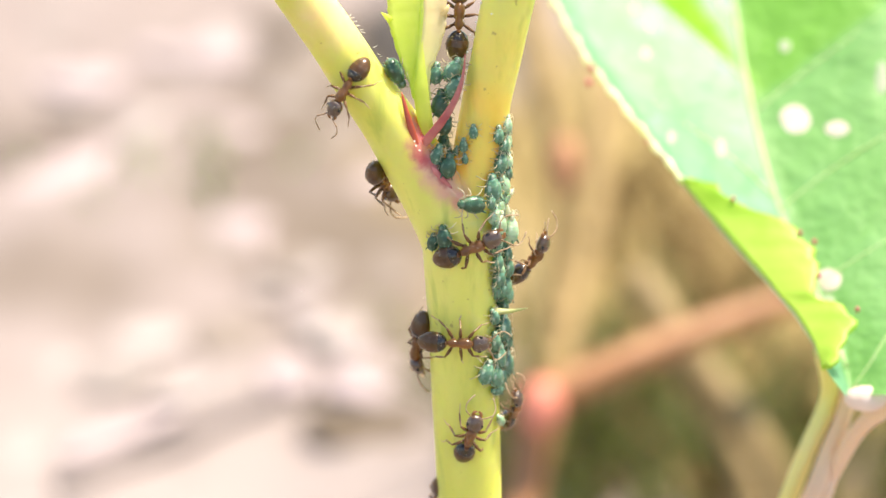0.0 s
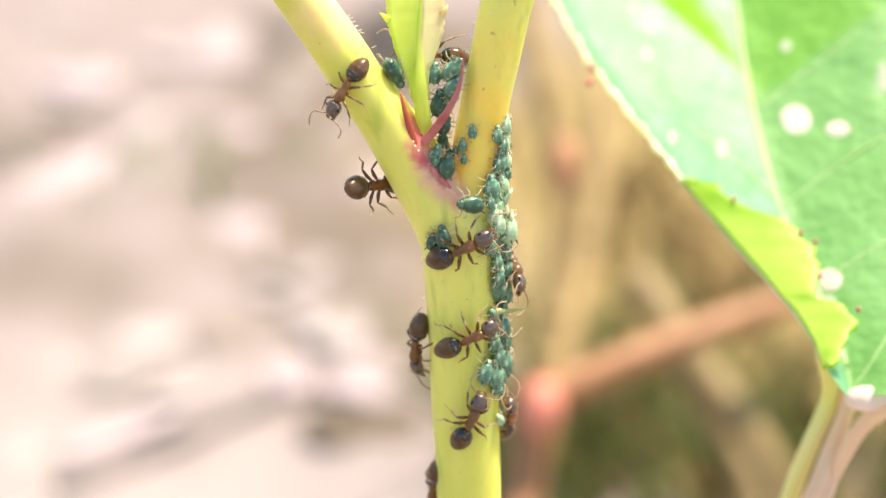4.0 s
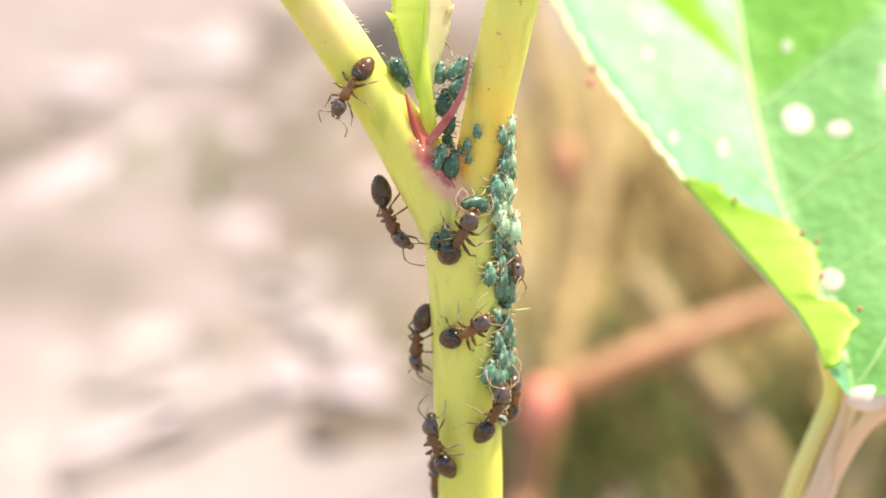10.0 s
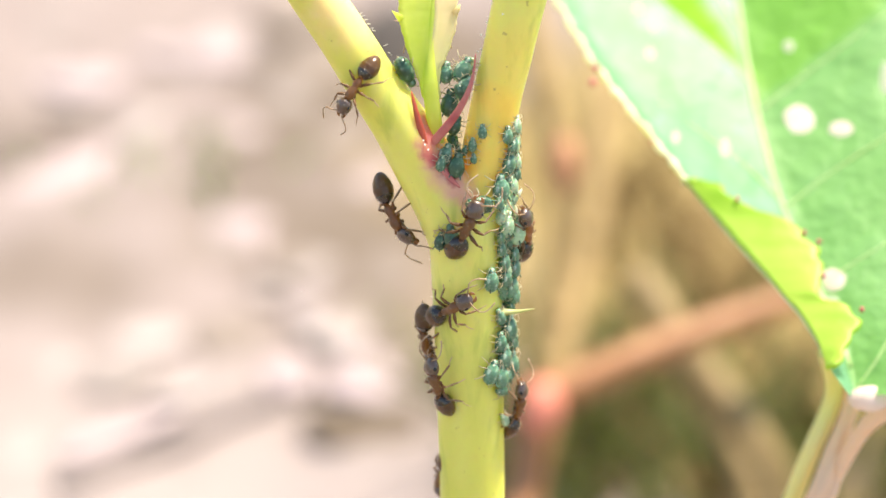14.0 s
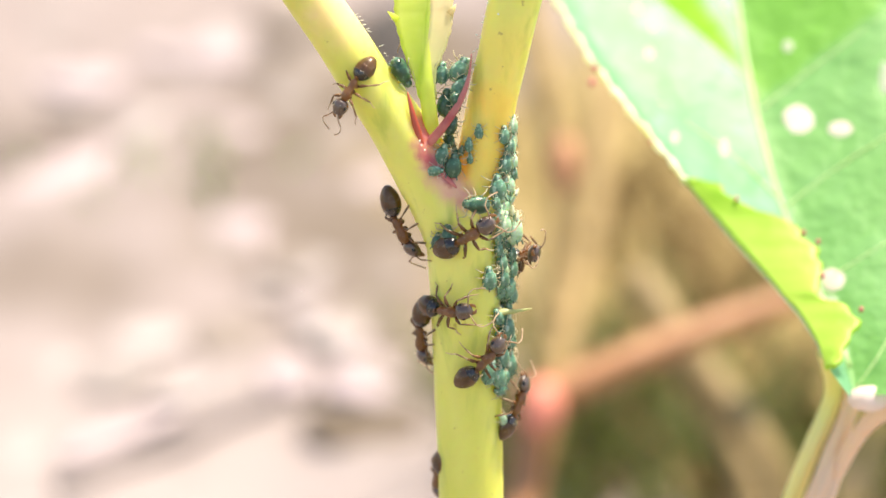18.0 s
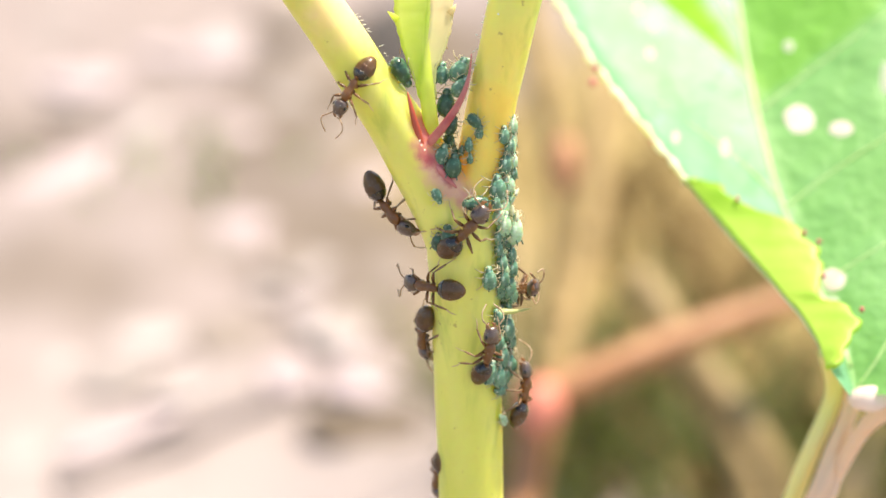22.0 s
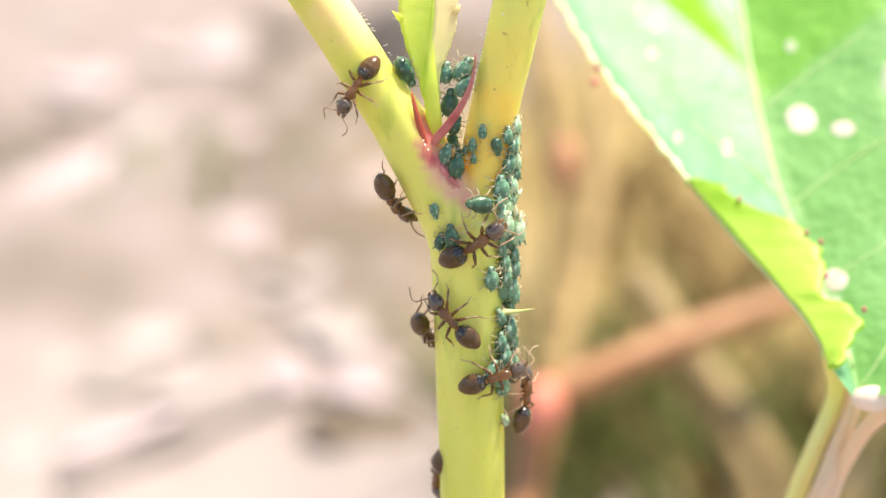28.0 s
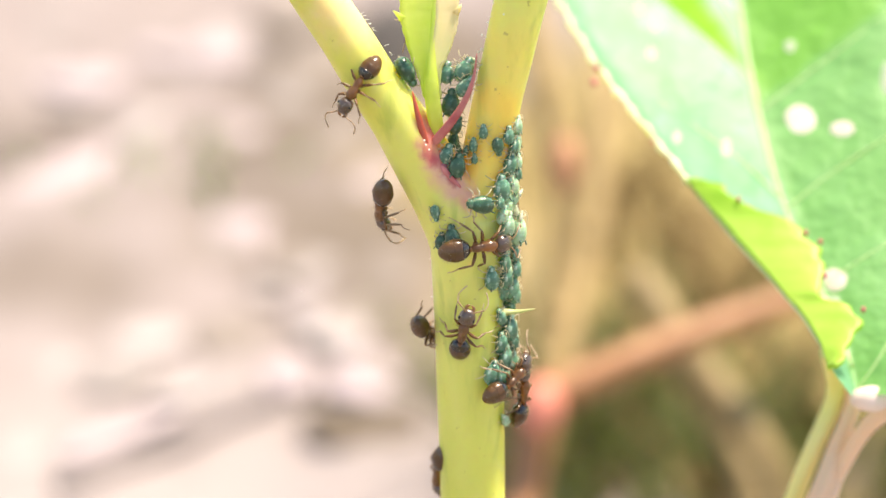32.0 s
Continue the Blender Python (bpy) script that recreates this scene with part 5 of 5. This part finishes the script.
    crawl(ants['F'], [
        (0, 1.09, -2.96, -5.52, -9, -2, -4, 3, 0), (1, 1.28, -2.82, -5.18, -5, 20, 5, -3, -13),
        (2, 1.37, -2.92, -5.25, -3, 26, 3, -2, -16), (3, 1.98, -2.84, -5.30, 9, 19, 4, -3, 0),
        (6, 1.64, -3.13, -5.09, 2, 42, 6, -4, -25), (7, 1.64, -3.22, -5.16, 2, 37, 7, -5, -28),
        (8, 1.83, -2.91, -5.06, 6, 3, -2, 1, 0), (9, 1.46, -2.99, -5.39, -1, 1, 1, -1, -11),
        (10, 1.41, -3.29, -4.89, -2, 28, 6, -4, -40), (11, 1.06, -3.26, -4.84, -8, 10, -1, 0, -42),
        (12, 0.88, -2.86, -5.01, -13, -5, 2, -2, -18), (13, 0.86, -3.03, -4.71, -13, 5, 2, -1, -29),
        (14, 0.17, -2.86, -3.56, -26, 28, 3, -2, -45), (17, -0.07, -2.59, -3.94, -32, -17, 6, -4, -37),
        (18, 0.12, -2.81, -3.68, -27, -6, 13, -9, -40), (19, -1.34, -0.30, -2.98, -88, -88, -13, 9, 35),
        (20, -2.10, -0.30, -2.50, -88, -127, -2, 1, 68), (21, -1.59, -1.42, -1.76, -65, -219, -10, 7, 60),
        (22, -1.10, -2.31, -2.23, -48, -191, -1, 1, 34), (23, -0.32, -2.72, -2.48, -28, -225, -3, 2, 0),
        (24, 0.70, -3.20, -3.01, -11, -271, 1, -1, -37), (25, -0.85, -2.55, -3.05, -43, -223, -1, 1, 2),
        (28, 0.06, -2.67, -4.09, -21, -228, -3, 2, 0), (29, -0.29, -2.83, -3.76, -30, -237, -2, 1, -14),
        (30, 1.13, -3.11, -4.75, -5, -301, -2, 1, -31), (31, 1.52, -2.82, -4.97, 1, -318, -1, 0, -9),
        (32, 0.88, -3.26, -4.93, -8, -282, -3, 2, -43)])
    crawl(ants['G'], [
        (0, 1.65, -3.29, -11.05, 3, 72, -1, 1, -43), (1, 2.20, -3.23, -11.61, 12, 42, -1, 1, -31),
        (2, 1.88, -3.26, -11.34, 7, 69, 1, -1, -36), (3, 1.13, -3.24, -10.65, -10, 74, 5, -3, -40),
        (6, 3.14, -2.67, -8.75, 34, 46, 3, -2, 0), (7, 3.01, -2.73, -8.88, 30, 52, 5, -4, -6),
        (8, 2.88, -2.38, -9.89, 37, 133, -7, 5, -42), (9, 2.49, -2.85, -10.06, 26, 117, -4, 2, -40),
        (10, 3.08, -2.78, -9.61, 35, 67, -1, 1, -25), (11, 3.53, -2.55, -9.87, 43, 79, 11, -7, -36),
        (12, 3.91, -1.66, -10.21, 55, 63, 6, -4, 20), (13, 4.18, -0.30, -9.83, 88, 66, 0, 0, 0),
        (14, 4.35, -0.30, -9.43, 88, 78, -7, 5, -30), (17, 4.34, -0.30, -9.13, 88, 75, -5, 3, 35),
        (18, 4.44, -0.30, -9.19, 88, 70, -6, 4, 0), (19, 4.65, -0.30, -9.27, 88, 71, -3, 2, 0),
        (20, 4.75, -0.30, -8.13, 88, 80, 2, -1, 0), (21, 4.87, -0.30, -8.19, 88, 79, 1, -1, -23),
        (22, 4.84, -0.30, -8.36, 88, 84, 5, -3, -12), (23, 4.81, -0.30, -8.51, 88, 82, -2, 2, -19),
        (24, 4.81, -0.30, -8.01, 88, 79, -3, 2, -18), (25, 4.81, -0.30, -7.52, 88, 81, 1, -1, 0),
        (28, 4.80, -0.30, -8.57, 88, 87, -4, 3, 0), (29, 4.84, -0.30, -8.86, 88, 87, 3, -2, 0),
        (30, 4.70, -0.30, -9.13, 88, 80, 5, -3, 0), (31, 4.68, -0.30, -8.59, 88, 80, 2, -2, 0),
        (32, 4.62, -0.30, -8.47, 88, 88, 2, -1, -23)])
    crawl(ants['H'], [
        (0, 4.40, 0.60, -9.62, 100, 73, 0, 0, -56), (1, 4.68, 0.60, -9.88, 100, 76, 0, 0, -59),
        (2, 4.50, 0.60, -9.68, 100, 78, 0, 0, -50), (3, 4.21, 0.60, -9.84, 100, 85, 0, 0, -57),
        (6, 4.18, 0.60, -10.62, 100, 83, 0, 0, -48), (7, 4.26, 0.60, -10.87, 100, 78, 0, 0, -54),
        (8, 4.36, 0.60, -10.46, 100, 84, 0, 0, -46), (9, 4.36, 0.60, -9.00, 100, 87, 0, 0, -37),
        (10, 4.33, 0.60, -8.84, 100, 87, 0, 0, -49), (11, 4.24, 0.60, -8.89, 100, 87, 0, 0, -52),
        (12, 4.21, 0.60, -8.90, 100, 87, 0, 0, -57), (13, 2.75, 2.38, -9.41, 151, 82, -2, 2, 0),
        (14, 2.30, 2.57, -9.68, 162, 84, -1, 1, 0), (32, 2.28, 2.57, -9.68, 162, 84, -1, 1, 0)])
    crawl(ants['I'], [
        (0, -0.32, 0.60, -15.34, -95, -95, 0, -0, 43), (1, -0.39, 0.60, -15.48, -95, -95, 0, -0, 41),
        (2, -0.52, 0.60, -15.19, -95, -92, 0, -0, 44), (3, -0.49, 0.60, -15.14, -95, -93, -0, 0, 41),
        (6, -0.53, 0.60, -13.33, -95, -92, 0, 0, 44), (7, -0.53, 0.60, -13.33, -95, -92, -0, 0, 44),
        (8, -0.34, 0.60, -13.95, -95, -93, -0, 0, 50), (9, -0.45, 0.60, -13.91, -95, -90, 0, 0, 52),
        (10, -0.44, 0.60, -14.04, -95, -88, -0, 0, 46), (11, -0.37, 0.60, -13.83, -95, -94, -0, 0, 47),
        (12, -0.29, 0.60, -13.69, -95, -94, -0, 0, 51), (13, -0.28, 0.60, -13.78, -95, -99, 0, -0, 50),
        (14, -0.27, 0.60, -13.78, -95, -98, -0, 0, 50), (17, -0.35, 0.60, -13.78, -95, -92, -0, 0, 50),
        (20, -0.39, 0.60, -13.83, -95, -91, 0, -0, 48), (22, -0.37, 0.60, -13.83, -95, -93, 0, -0, 48),
        (25, -0.38, 0.60, -13.83, -95, -93, -0, 0, 48), (28, -0.45, 0.60, -13.83, -95, -92, -0, 0, 48),
        (29, -0.40, 0.60, -13.83, -95, -95, -0, 0, 47), (30, -0.58, 0.60, -13.70, -95, -92, -0, 0, 46),
        (31, -0.53, 0.60, -13.61, -95, -88, -0, 0, 50), (32, -0.47, 0.60, -13.66, -95, -90, -0, 0, 48),])
    crawl(ants['J'], [
        (0, 1.17, 1.20, 14.00, 0, 88, 4, -4, 0), (1, -0.73, 2.30, 12.28, 0, 183, 0, -0, 0),
        (2, -0.65, 2.30, 11.98, 0, 177, -3, 3, 0), (3, -0.66, 2.30, 11.84, 0, 170, 0, -0, 0),
        (6, -0.85, 2.30, 12.04, 0, 162, 0, -0, 0), (7, -0.64, 2.30, 11.98, 0, 166, 3, -2, 0),
        (8, -1.44, 2.30, 13.19, 0, 105, -10, 9, 0), (14, -1.60, 2.30, 14.03, 0, 96, -2, 2, 0),
        (32, -1.66, 2.30, 14.03, 0, 96, -2, 2, 0),])
    crawl(ants['L'], [
        (0, 1.06, -2.54, -18.02, -13, 87, 1, -1, 0), (3, 1.08, -2.55, -17.68, -12, 85, -1, 1, 0),
        (6, 0.98, -2.53, -16.67, -15, 81, -2, 1, 0), (7, 1.08, -2.56, -15.65, -12, 80, -1, 1, 0),
        (8, -0.47, -2.44, -9.83, -42, 102, -1, 1, -23), (9, -1.10, -1.85, -10.66, -61, 114, -4, 3, 2),
        (10, -0.51, -2.45, -11.49, -43, 108, -4, 3, -18), (11, 0.44, -3.08, -9.16, -21, 87, -1, 1, -39),
        (12, 1.08, -3.17, -8.44, -8, 44, -7, 5, -35), (13, -0.80, -2.29, -8.07, -50, 109, -1, 1, -22),
        (14, -0.63, -2.41, -8.00, -47, 107, 3, -2, -28), (17, 1.33, -3.29, -7.54, -2, 38, -7, 5, -37),
        (18, 2.40, -2.99, -6.55, 18, 48, 6, -4, -15), (19, 2.99, -2.60, -6.20, 31, 57, 8, -6, -4),
        (20, 2.99, -2.40, -5.46, 35, 62, 1, -1, 0), (21, 3.50, -2.38, -5.45, 48, 45, 0, 0, 7),
        (22, 2.59, -2.96, -6.11, 26, 78, 2, -2, -31), (23, 2.15, -3.07, -6.25, 16, 60, -3, 2, -24),
        (24, 2.98, -2.52, -6.11, 32, 48, 2, -2, 5), (25, 3.17, -2.69, -6.55, 38, 28, -10, 7, 6),
        (28, 3.07, -2.81, -7.45, 34, 19, -9, 6, 6), (29, 2.64, -2.84, -7.95, 22, -3, -4, 3, 13),
        (30, 2.89, -2.96, -7.72, 28, 22, 2, -2, 0), (31, 3.34, -2.50, -7.44, 41, 44, 1, -1, 7),
        (32, 4.04, -1.92, -7.55, 59, 47, 12, -8, 26)])


motions()
